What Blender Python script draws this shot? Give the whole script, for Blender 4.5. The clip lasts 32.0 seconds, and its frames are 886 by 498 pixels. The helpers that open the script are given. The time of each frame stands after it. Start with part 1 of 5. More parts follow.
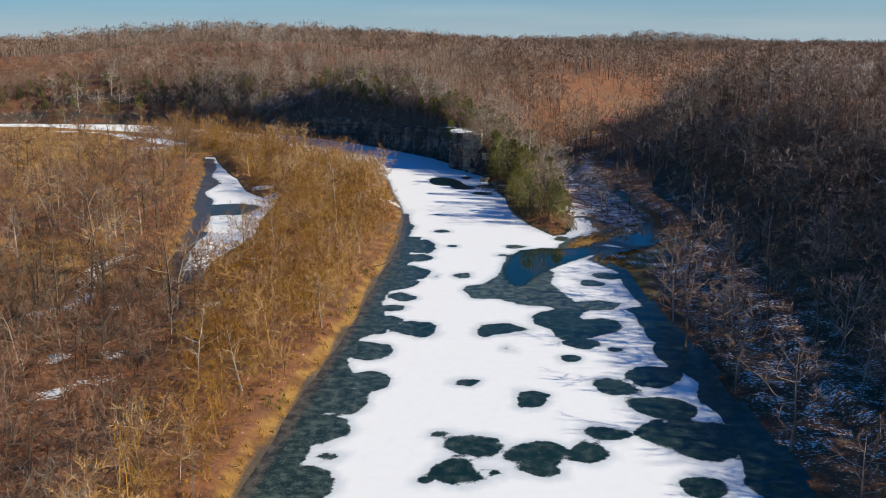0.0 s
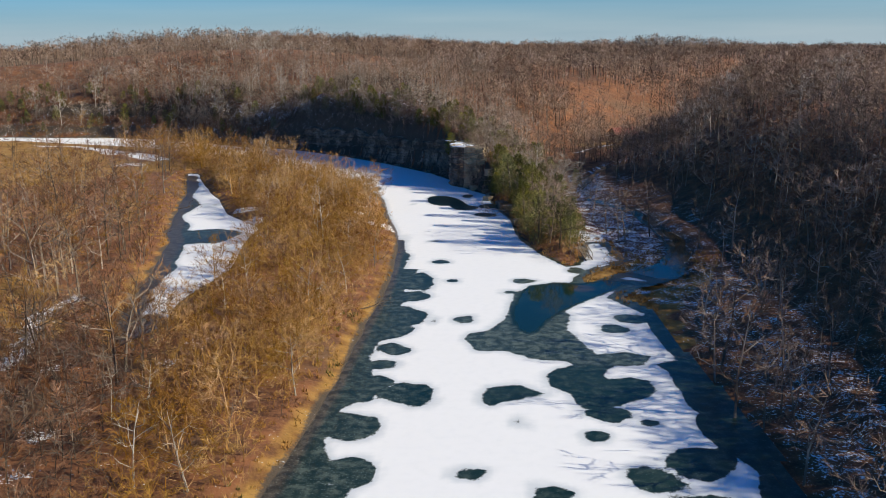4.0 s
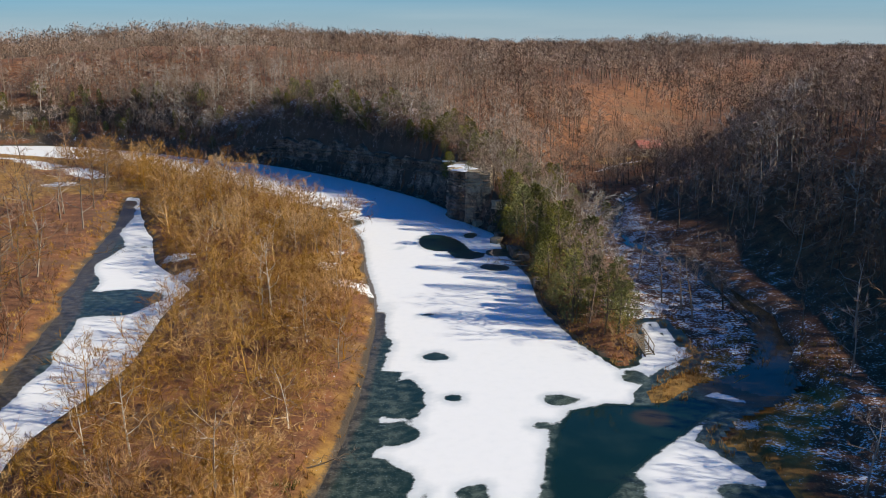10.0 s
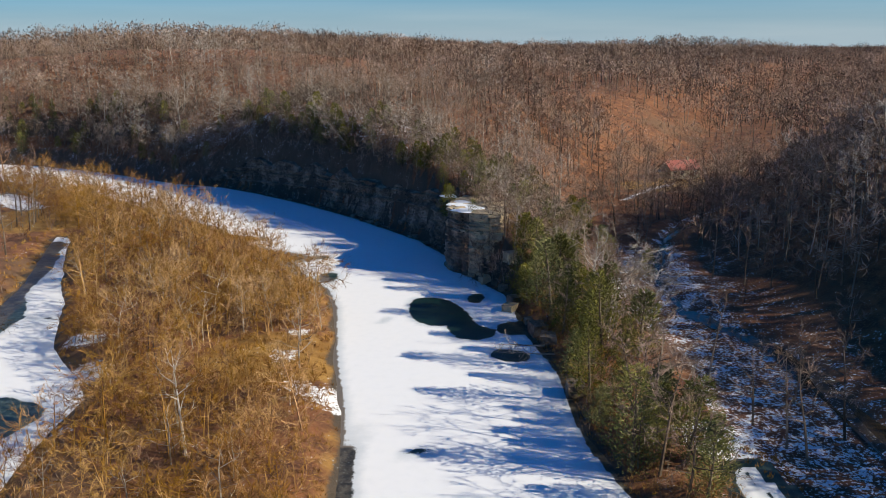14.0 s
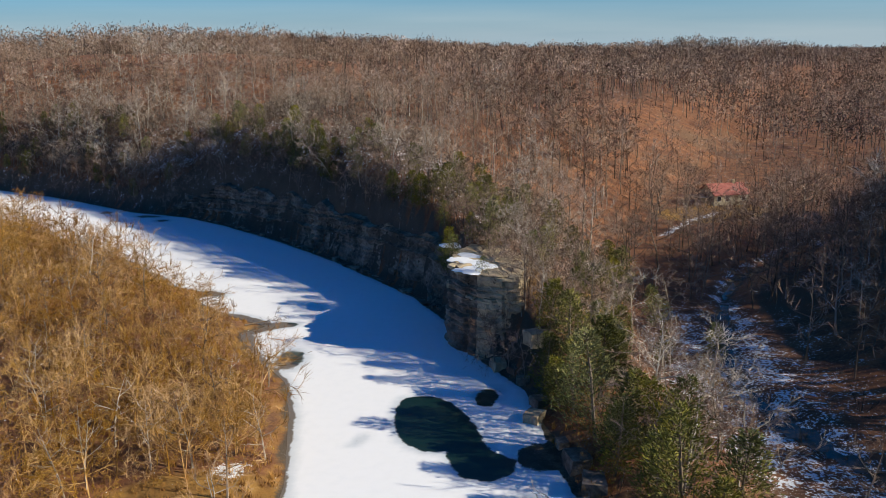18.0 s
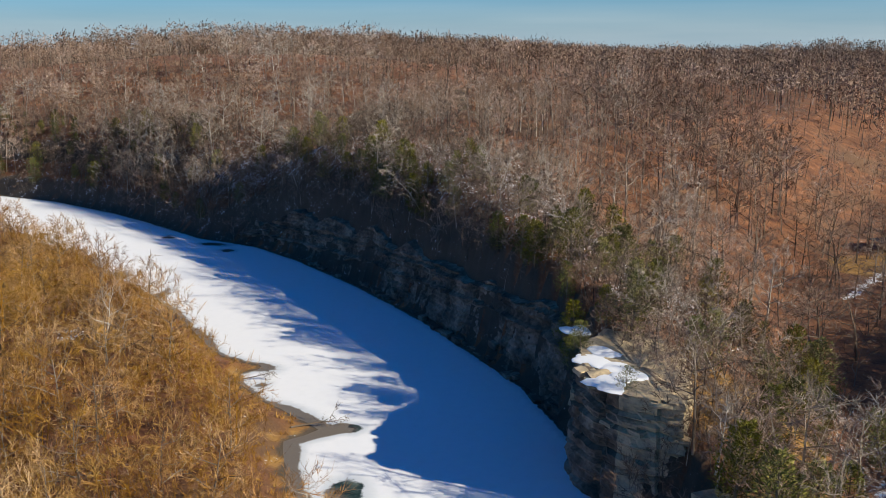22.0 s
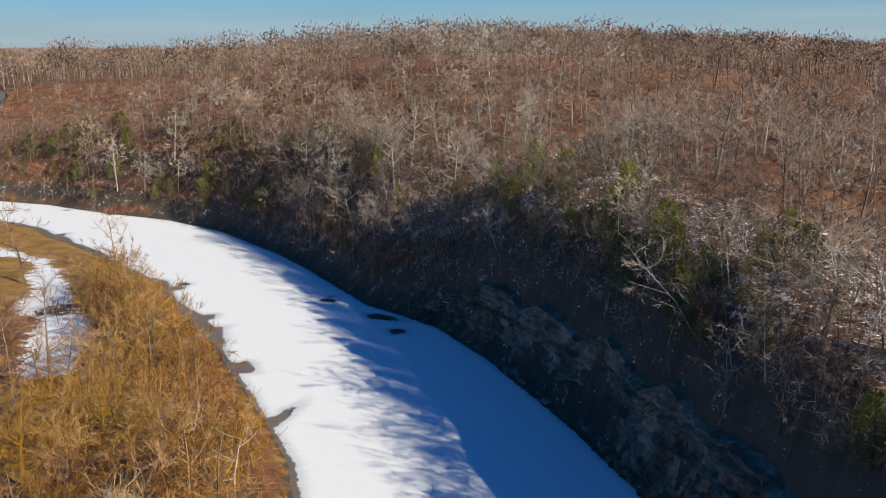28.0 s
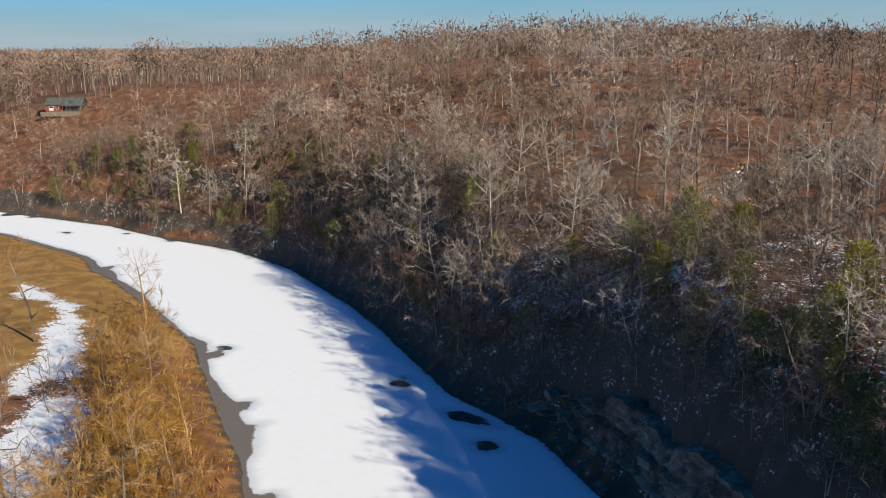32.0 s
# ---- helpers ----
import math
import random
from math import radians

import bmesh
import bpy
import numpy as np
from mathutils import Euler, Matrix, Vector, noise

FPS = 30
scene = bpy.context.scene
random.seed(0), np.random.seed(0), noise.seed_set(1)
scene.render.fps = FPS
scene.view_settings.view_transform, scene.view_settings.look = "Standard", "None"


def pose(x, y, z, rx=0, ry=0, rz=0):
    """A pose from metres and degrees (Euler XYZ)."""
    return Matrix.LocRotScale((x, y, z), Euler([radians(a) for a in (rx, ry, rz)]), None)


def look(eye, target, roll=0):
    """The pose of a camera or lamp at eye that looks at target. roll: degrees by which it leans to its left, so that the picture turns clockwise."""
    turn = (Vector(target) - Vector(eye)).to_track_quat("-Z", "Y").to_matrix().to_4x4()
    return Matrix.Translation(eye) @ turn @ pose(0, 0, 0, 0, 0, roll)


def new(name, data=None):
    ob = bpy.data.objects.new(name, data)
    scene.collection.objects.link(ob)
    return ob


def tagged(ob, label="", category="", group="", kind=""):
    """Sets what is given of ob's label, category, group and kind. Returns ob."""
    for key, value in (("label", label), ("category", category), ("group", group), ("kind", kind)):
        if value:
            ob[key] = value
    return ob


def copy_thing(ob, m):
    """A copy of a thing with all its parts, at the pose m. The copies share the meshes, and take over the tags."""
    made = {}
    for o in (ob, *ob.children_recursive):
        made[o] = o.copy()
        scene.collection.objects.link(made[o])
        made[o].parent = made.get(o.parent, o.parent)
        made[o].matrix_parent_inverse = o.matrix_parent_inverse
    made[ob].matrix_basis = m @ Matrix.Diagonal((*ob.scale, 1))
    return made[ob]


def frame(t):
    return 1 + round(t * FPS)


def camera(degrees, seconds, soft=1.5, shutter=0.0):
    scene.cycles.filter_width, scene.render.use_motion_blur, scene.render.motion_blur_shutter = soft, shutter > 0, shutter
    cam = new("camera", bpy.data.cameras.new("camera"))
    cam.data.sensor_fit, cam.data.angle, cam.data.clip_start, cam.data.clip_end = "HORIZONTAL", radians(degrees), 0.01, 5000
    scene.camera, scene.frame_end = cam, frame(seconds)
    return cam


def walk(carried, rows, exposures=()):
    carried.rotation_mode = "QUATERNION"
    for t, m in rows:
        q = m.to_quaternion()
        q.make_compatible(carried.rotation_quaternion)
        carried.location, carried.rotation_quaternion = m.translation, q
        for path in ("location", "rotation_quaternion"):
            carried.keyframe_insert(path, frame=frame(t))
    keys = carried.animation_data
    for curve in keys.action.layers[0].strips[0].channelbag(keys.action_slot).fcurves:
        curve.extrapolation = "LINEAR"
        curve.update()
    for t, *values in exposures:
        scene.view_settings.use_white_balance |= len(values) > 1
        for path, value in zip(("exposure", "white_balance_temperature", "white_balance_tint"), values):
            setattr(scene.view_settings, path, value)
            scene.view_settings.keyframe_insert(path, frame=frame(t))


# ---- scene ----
cam = camera(54.0, 32.0, soft=0.5)

PATH = [
    (0, (1.366, 20.112, 40.825), (1.33, 22.056, 40.356), -0.1),
    (3, (1.622, 35.598, 41.258), (1.581, 37.545, 40.8), -0.5),
    (6, (1.274, 55.484, 40.826), (1.234, 57.431, 40.37), -0.6),
    (8.5, (0.589, 79.232, 41.334), (0.558, 81.177, 40.873), -0.1),
    (11, (0.026, 106.038, 41.287), (0.001, 107.984, 40.823), -0.1),
    (13, (-0.145, 128.435, 41.9), (-0.169, 130.38, 41.434), 0.1),
    (14.5, (0.121, 144.664, 42.421), (0.092, 146.61, 41.963), -0.2),
    (17, (0.716, 170.153, 42.776), (0.675, 172.1, 42.319), -0.3),
    (19, (-0.13, 190.283, 42.918), (-0.18, 192.23, 42.461), -0.2),
    (21, (-2.137, 209.769, 43.234), (-2.308, 211.708, 42.778), -0.0),
    (23, (-3.746, 229.213, 43.214), (-4.135, 231.122, 42.759), 0.2),
    (25, (-8.404, 249.259, 43.391), (-8.982, 251.119, 42.933), 0.1),
    (28, (-17.655, 278.817, 43.374), (-18.424, 280.606, 42.915), -0.2),
    (30, (-24.965, 297.366, 43.476), (-25.835, 299.108, 43.016), -0.3),
    (32, (-33.347, 314.222, 43.994), (-34.337, 315.898, 43.533), -0.4),
]
walk(cam, [(t, look(eye, target, roll)) for t, eye, target, roll in PATH])

# ---- world, sun and exposure ----
SUN_WAY = Vector((0.97, -0.235, 0.0)).normalized()   # level direction towards the sun
SUN_HIGH = radians(27.5)
world = bpy.data.worlds.new("winter_sky")
scene.world = world
world.use_nodes = True
wn = world.node_tree.nodes
wl = world.node_tree.links
sky = wn.new("ShaderNodeTexSky")
sky.sky_type = "NISHITA"
sky.sun_disc = False
sky.sun_elevation = SUN_HIGH
sky.sun_rotation = math.atan2(SUN_WAY.x, SUN_WAY.y)
sky.air_density, sky.dust_density, sky.ozone_density = 1.0, 0.0, 4.0
tint = wn.new("ShaderNodeMix")
tint.data_type, tint.blend_type = "RGBA", "MULTIPLY"
tint.inputs["Factor"].default_value = 1.0
tint.inputs["B"].default_value = (0.0050, 0.0428, 0.0770, 1)
wl.new(sky.outputs[0], tint.inputs["A"])
# pale winter haze that whitens the sky all round towards the horizon, with thin streaks of cloud
up_way = wn.new("ShaderNodeTexCoord")
split_way = wn.new("ShaderNodeSeparateXYZ")
wl.new(up_way.outputs["Generated"], split_way.inputs[0])
stretch = wn.new("ShaderNodeMapping")
stretch.inputs["Scale"].default_value = (1.5, 1.5, 22.0)
wl.new(up_way.outputs["Generated"], stretch.inputs[0])
streak = wn.new("ShaderNodeTexNoise")
streak.inputs["Scale"].default_value, streak.inputs["Detail"].default_value = 2.2, 5
wl.new(stretch.outputs[0], streak.inputs["Vector"])
low_sky = wn.new("ShaderNodeMapRange")
low_sky.interpolation_type = "SMOOTHSTEP"
low_sky.inputs["From Min"].default_value, low_sky.inputs["From Max"].default_value = 0.10, 0.0
wl.new(split_way.outputs["Z"], low_sky.inputs["Value"])
haze = wn.new("ShaderNodeMix")
haze.data_type = "RGBA"
haze.inputs["A"].default_value, haze.inputs["B"].default_value = (0.20, 0.30, 0.365, 1), (0.34, 0.405, 0.44, 1)
wl.new(streak.outputs["Fac"], haze.inputs["Factor"])
whole = wn.new("ShaderNodeMix")
whole.data_type = "RGBA"
wl.new(low_sky.outputs[0], whole.inputs["Factor"])
wl.new(tint.outputs["Result"], whole.inputs["A"])
wl.new(haze.outputs["Result"], whole.inputs["B"])
wl.new(whole.outputs["Result"], wn["Background"].inputs[0])
wn["Background"].inputs[1].default_value = 1.0
sun = new("sun", bpy.data.lights.new("sun", "SUN"))
sun.data.energy, sun.data.angle, sun.data.color = 5.0, radians(0.55), (1.0, 0.91, 0.715)
to_sun = Vector((SUN_WAY.x * math.cos(SUN_HIGH), SUN_WAY.y * math.cos(SUN_HIGH), math.sin(SUN_HIGH)))
sun.matrix_world = look(to_sun * 300 + Vector((0, 250, 0)), Vector((0, 250, 0)))
scene.view_settings.exposure = 0.41


# ---- materials ----
def material(name, colours, scale=1.0, rough=0.9, bump=0.0, bump_scale=8.0, fine=6.0, metal=0.0, each=0.0, kinds=0.0):
    """A rough natural surface: colours mixed by a coarse and a fine noise, with relief. each: how far pieces differ in brightness; kinds: how far whole plants do."""
    m = bpy.data.materials.new(name)
    m.use_nodes = True
    n, k = m.node_tree.nodes, m.node_tree.links
    b = n["Principled BSDF"]
    b.inputs["Roughness"].default_value, b.inputs["Metallic"].default_value = rough, metal
    co = n.new("ShaderNodeNewGeometry")
    coarse, small = n.new("ShaderNodeTexNoise"), n.new("ShaderNodeTexNoise")
    for tex, s in ((coarse, scale), (small, scale * fine)):
        tex.inputs["Scale"].default_value, tex.inputs["Detail"].default_value = s, 4
        k.new(co.outputs["Position"], tex.inputs["Vector"])
    add = n.new("ShaderNodeMath")
    add.operation = "MULTIPLY_ADD"
    add.inputs[1].default_value, add.inputs[2].default_value = 0.45, -0.225
    k.new(small.outputs["Fac"], add.inputs[0])
    both = n.new("ShaderNodeMath")
    both.operation = "ADD"
    k.new(coarse.outputs["Fac"], both.inputs[0])
    k.new(add.outputs[0], both.inputs[1])
    ramp = n.new("ShaderNodeValToRGB")
    steps = ramp.color_ramp.elements
    while len(steps) < len(colours):
        steps.new(0.5)
    for i, c in enumerate(colours):
        steps[i].position = 0.3 + 0.4 * i / (len(colours) - 1)
        steps[i].color = (*c, 1)
    k.new(both.outputs[0], ramp.inputs["Fac"])
    out = ramp.outputs["Color"]
    if each:
        hsv = n.new("ShaderNodeHueSaturation")
        part_of = n.new("ShaderNodeMath")
        part_of.operation = "MULTIPLY_ADD"
        part_of.inputs[1].default_value, part_of.inputs[2].default_value = 2 * each, 1 - each
        k.new(co.outputs["Random Per Island"], part_of.inputs[0])
        k.new(part_of.outputs[0], hsv.inputs["Value"])
        k.new(out, hsv.inputs["Color"])
        out = hsv.outputs["Color"]
    if kinds:
        own, thing = n.new("ShaderNodeAttribute"), n.new("ShaderNodeObjectInfo")
        own.attribute_name = "tone"
        total, share = n.new("ShaderNodeMath"), n.new("ShaderNodeMath")
        total.operation, share.operation = "ADD", "FRACT"
        k.new(own.outputs["Fac"], total.inputs[0])
        k.new(thing.outputs["Random"], total.inputs[1])
        k.new(total.outputs[0], share.inputs[0])
        level, hue, kind = n.new("ShaderNodeMapRange"), n.new("ShaderNodeMapRange"), n.new("ShaderNodeHueSaturation")
        level.inputs["To Min"].default_value, level.inputs["To Max"].default_value = 1 - kinds, 1 + kinds
        k.new(share.outputs[0], level.inputs["Value"])
        hue.inputs["From Min"].default_value, hue.inputs["From Max"].default_value = 0.0, 1.0
        hue.inputs["To Min"].default_value, hue.inputs["To Max"].default_value = 1.25, 0.8
        k.new(share.outputs[0], hue.inputs["Value"])
        k.new(level.outputs[0], kind.inputs["Value"])
        k.new(hue.outputs[0], kind.inputs["Saturation"])
        k.new(out, kind.inputs["Color"])
        out = kind.outputs["Color"]
    k.new(out, b.inputs["Base Color"])
    if bump:
        rel = n.new("ShaderNodeTexNoise")
        rel.inputs["Scale"].default_value, rel.inputs["Detail"].default_value = bump_scale, 6
        k.new(co.outputs["Position"], rel.inputs["Vector"])
        bm_node = n.new("ShaderNodeBump")
        bm_node.inputs["Strength"].default_value, bm_node.inputs["Distance"].default_value = 1.0, bump
        k.new(rel.outputs["Fac"], bm_node.inputs["Height"])
        k.new(bm_node.outputs[0], b.inputs["Normal"])
    return m


BARK = material("grey_bark", [(0.06, 0.043, 0.031), (0.155, 0.118, 0.088), (0.31, 0.25, 0.20)], 0.12, 0.95, each=0.3, kinds=0.45)
PALE_BARK = material("pale_bark", [(0.22, 0.185, 0.15), (0.46, 0.41, 0.35)], 0.7, 0.9, kinds=0.3)
TWIG = material("grey_brown_twigs", [(0.12, 0.078, 0.056), (0.27, 0.178, 0.13), (0.39, 0.28, 0.21)], 0.05, 0.95, each=0.12, kinds=0.4)
# darker copy of TWIG: shade on brow and corner brush put into colour
BRUSH = material("shade_dark_twigs", [(0.05, 0.036, 0.026), (0.12, 0.083, 0.06), (0.22, 0.16, 0.12)], 0.08, 0.95, each=0.2, kinds=0.5)
PALE_TWIG = material("pale_twigs", [(0.27, 0.22, 0.175), (0.42, 0.36, 0.30)], 0.1, 0.95, each=0.25, kinds=0.35)
SHRUB = material("tan_shrub_twigs", [(0.14, 0.065, 0.021), (0.325, 0.162, 0.040), (0.34, 0.19, 0.045), (0.39, 0.225, 0.085)], 0.07, 0.95, each=0.2, kinds=0.5)
RED_SHRUB = material("russet_shrub_twigs", [(0.11, 0.05, 0.028), (0.25, 0.12, 0.06)], 0.1, 0.95, each=0.3, kinds=0.5)
CEDAR = material("cedar_foliage", [(0.045, 0.052, 0.011), (0.12, 0.122, 0.021), (0.28, 0.245, 0.04)], 0.22, 0.8, each=0.4, kinds=0.35)
GRASS = material("dry_grass", [(0.22, 0.10, 0.02), (0.34, 0.17, 0.035), (0.42, 0.26, 0.07)], 0.3, 0.95, each=0.3)
GREEN_GRASS = material("olive_grass", [(0.07, 0.065, 0.012), (0.16, 0.14, 0.025)], 0.5, 0.9, each=0.3)
# ROCK also paints shade on the outcrop's side away from the sun
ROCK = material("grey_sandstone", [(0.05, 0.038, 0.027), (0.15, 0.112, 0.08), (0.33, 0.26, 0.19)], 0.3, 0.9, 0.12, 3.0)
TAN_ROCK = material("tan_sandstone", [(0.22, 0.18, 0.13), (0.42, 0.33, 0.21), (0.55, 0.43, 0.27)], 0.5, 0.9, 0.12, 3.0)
SNOW = material("old_snow", [(0.80, 0.82, 0.85), (0.86, 0.87, 0.89)], 0.4, 0.7, 0.02, 2.0)
WOOD = material("weathered_wood", [(0.14, 0.11, 0.08), (0.27, 0.21, 0.15)], 3.0, 0.85)


def mix_node(n, k, fac, a, b):
    mx = n.new("ShaderNodeMix")
    mx.data_type = "RGBA"
    k.new(fac, mx.inputs["Factor"])
    for s, v in ((mx.inputs["A"], a), (mx.inputs["B"], b)):
        if isinstance(v, tuple):
            s.default_value = (*v, 1)
        else:
            k.new(v, s)
    return mx.outputs["Result"]


def noise_node(n, k, place, scale, detail=5.0, rough=0.55):
    tex = n.new("ShaderNodeTexNoise")
    tex.inputs["Scale"].default_value, tex.inputs["Detail"].default_value, tex.inputs["Roughness"].default_value = scale, detail, rough
    k.new(place, tex.inputs["Vector"])
    return tex.outputs["Fac"]


def edge_node(n, k, value, low, high, add=None, amount=0.0):
    """value (+ amount * (add - 0.5)), eased from 0 at low to 1 at high."""
    if add is not None:
        s = n.new("ShaderNodeMath")
        s.operation = "MULTIPLY_ADD"
        s.inputs[1].default_value = amount
        k.new(add, s.inputs[0])
        o = n.new("ShaderNodeMath")
        o.operation = "SUBTRACT"
        o.inputs[1].default_value = amount / 2
        k.new(value, o.inputs[0])
        k.new(o.outputs[0], s.inputs[2])
        value = s.outputs[0]
    r = n.new("ShaderNodeMapRange")
    r.interpolation_type = "SMOOTHSTEP"
    r.inputs["From Min"].default_value, r.inputs["From Max"].default_value = low, high
    k.new(value, r.inputs["Value"])
    return r.outputs["Result"]


def ground_material():
    m = bpy.data.materials.new("leaf_litter_ground")
    m.use_nodes = True
    n, k = m.node_tree.nodes, m.node_tree.links
    b = n["Principled BSDF"]
    b.inputs["Roughness"].default_value = 0.95
    place = n.new("ShaderNodeNewGeometry").outputs["Position"]
    at = n.new("ShaderNodeAttribute")
    at.attribute_name = "cover"
    sep = n.new("ShaderNodeSeparateColor")
    k.new(at.outputs["Color"], sep.inputs[0])
    big, mid, small = noise_node(n, k, place, 0.045), noise_node(n, k, place, 0.35, 6), noise_node(n, k, place, 2.5, 6, 0.7)
    leaf = mix_node(n, k, edge_node(n, k, mid, 0.35, 0.68), (0.10, 0.038, 0.018), (0.27, 0.105, 0.038))
    leaf = mix_node(n, k, edge_node(n, k, small, 0.45, 0.7), leaf, (0.26, 0.12, 0.05))
    leaf = mix_node(n, k, edge_node(n, k, big, 0.5, 0.7), leaf, (0.16, 0.088, 0.045))
    meadow = mix_node(n, k, edge_node(n, k, mid, 0.35, 0.65), (0.24, 0.115, 0.022), (0.38, 0.21, 0.05))
    meadow = mix_node(n, k, edge_node(n, k, small, 0.5, 0.75), meadow, (0.17, 0.10, 0.02))
    col = mix_node(n, k, edge_node(n, k, sep.outputs[1], 0.35, 0.65, mid, 0.5), leaf, meadow)
    dirt = mix_node(n, k, mid, (0.04, 0.031, 0.023), (0.115, 0.085, 0.058))
    col = mix_node(n, k, edge_node(n, k, sep.outputs[2], 0.35, 0.65, small, 0.6), col, dirt)
    patch = n.new("ShaderNodeMath")
    patch.operation = "MULTIPLY_ADD"
    patch.inputs[1].default_value, patch.inputs[2].default_value = 2.2, -1.1
    k.new(small, patch.inputs[0])
    patch_two = n.new("ShaderNodeMath")
    patch_two.operation = "ADD"
    k.new(patch.outputs[0], patch_two.inputs[0])
    k.new(mid, patch_two.inputs[1])
    snow = edge_node(n, k, sep.outputs[0], 0.47, 0.57, patch_two.outputs[0], 0.9)
    col = mix_node(n, k, snow, col, (0.82, 0.84, 0.87))
    k.new(col, b.inputs["Base Color"])
    bump = n.new("ShaderNodeBump")
    bump.inputs["Strength"].default_value, bump.inputs["Distance"].default_value = 0.9, 0.18
    k.new(small, bump.inputs["Height"])
    k.new(bump.outputs[0], b.inputs["Normal"])
    return m


def ice_material():
    """Snow-covered river ice; where the snow is gone, dark wet ice with pale cracks."""
    m = bpy.data.materials.new("river_ice")
    m.use_nodes = True
    n, k = m.node_tree.nodes, m.node_tree.links
    b = n["Principled BSDF"]
    place = n.new("ShaderNodeNewGeometry").outputs["Position"]
    at = n.new("ShaderNodeAttribute")
    at.attribute_name = "cover"
    sep = n.new("ShaderNodeSeparateColor")
    k.new(at.outputs["Color"], sep.inputs[0])
    big, mid, small = noise_node(n, k, place, 0.12), noise_node(n, k, place, 0.8, 6), noise_node(n, k, place, 4.0, 8, 0.7)
    grey = edge_node(n, k, big, 0.4, 0.75)
    both_fine = n.new("ShaderNodeMath")
    both_fine.operation = "MULTIPLY_ADD"
    both_fine.inputs[1].default_value = 0.7
    k.new(small, both_fine.inputs[0])
    less = n.new("ShaderNodeMath")
    less.operation = "SUBTRACT"
    less.inputs[1].default_value = 0.35
    k.new(mid, less.inputs[0])
    k.new(less.outputs[0], both_fine.inputs[2])
    dark = mix_node(n, k, grey, (0.005, 0.020, 0.014), (0.016, 0.034, 0.024))
    frost = edge_node(n, k, at.outputs["Alpha"], 0.15, 0.95, mid, 0.8)
    mottle = mix_node(n, k, edge_node(n, k, both_fine.outputs[0], 0.38, 0.66), (0.026, 0.040, 0.030), (0.115, 0.145, 0.118))
    dark = mix_node(n, k, frost, dark, mottle)
    silt = mix_node(n, k, edge_node(n, k, both_fine.outputs[0], 0.35, 0.68), (0.032, 0.029, 0.021), (0.115, 0.10, 0.074))
    murk = mix_node(n, k, edge_node(n, k, sep.outputs[1], 0.15, 0.55, mid, 0.4), dark, silt)
    murk = mix_node(n, k, edge_node(n, k, sep.outputs[1], 0.65, 0.95, mid, 0.3), murk, (0.18, 0.15, 0.115))
    murk = mix_node(n, k, edge_node(n, k, sep.outputs[2], 0.3, 0.9, mid, 0.4), murk, (0.050, 0.036, 0.016))
    gate = n.new("ShaderNodeMath")
    gate.operation = "MULTIPLY"
    k.new(edge_node(n, k, small, 0.57, 0.70), gate.inputs[0])
    k.new(edge_node(n, k, at.outputs["Alpha"], 0.1, 0.6, mid, 0.6), gate.inputs[1])
    soft = n.new("ShaderNodeMath")
    soft.operation = "MULTIPLY"
    soft.inputs[1].default_value = 0.6
    k.new(gate.outputs[0], soft.inputs[0])
    murk = mix_node(n, k, soft.outputs[0], murk, (0.34, 0.42, 0.40))
    snow = edge_node(n, k, sep.outputs[0], 0.45, 0.55, both_fine.outputs[0], 0.34)
    thin = mix_node(n, k, edge_node(n, k, sep.outputs[0], 0.5, 1.0, mid, 0.3), (0.62, 0.66, 0.70), (0.86, 0.87, 0.89))
    col = mix_node(n, k, snow, murk, thin)
    k.new(col, b.inputs["Base Color"])
    b.inputs["Specular IOR Level"].default_value = 0.27
    r = n.new("ShaderNodeMapRange")
    r.inputs["To Min"].default_value, r.inputs["To Max"].default_value = 0.32, 0.75
    k.new(snow, r.inputs["Value"])
    still = n.new("ShaderNodeMath")
    still.operation = "MULTIPLY"
    k.new(r.outputs[0], still.inputs[0])
    k.new(edge_node(n, k, at.outputs["Alpha"], -0.02, 0.12), still.inputs[1])
    lowest = n.new("ShaderNodeMath")
    lowest.operation = "MAXIMUM"
    lowest.inputs[1].default_value = 0.04
    k.new(still.outputs[0], lowest.inputs[0])
    k.new(lowest.outputs[0], b.inputs["Roughness"])
    bump = n.new("ShaderNodeBump")
    bump.inputs["Strength"].default_value, bump.inputs["Distance"].default_value = 0.5, 0.015
    k.new(mid, bump.inputs["Height"])
    k.new(bump.outputs[0], b.inputs["Normal"])
    return m


GROUND, ICE = ground_material(), ice_material()

# ---- the plan, in metres ----
LEFT_BANK = [(-30, -400), (-24, -60), (-21, 40), (-18.8, 92), (-16.2, 121), (-14.0, 145), (-13.0, 165), (-11.2, 189), (-11.3, 215), (-13.2, 233),
             (-16.6, 252), (-19.8, 276), (-22.7, 287), (-28.6, 295), (-31.6, 301.5), (-33.4, 306), (-30.0, 309.2), (-33.5, 312), (-39.5, 316.5), (-44.5, 322), (-46, 325), (-42.6, 328), (-46.8, 329.4), (-51, 331.5), (-58.5, 340), (-66, 350), (-80.4, 363), (-97, 378), (-116, 392),
             (-129, 402), (-144, 409.5), (-165, 419), (-179, 424), (-191, 430), (-229, 436), (-300, 436), (-420, 415), (-620, 360)]
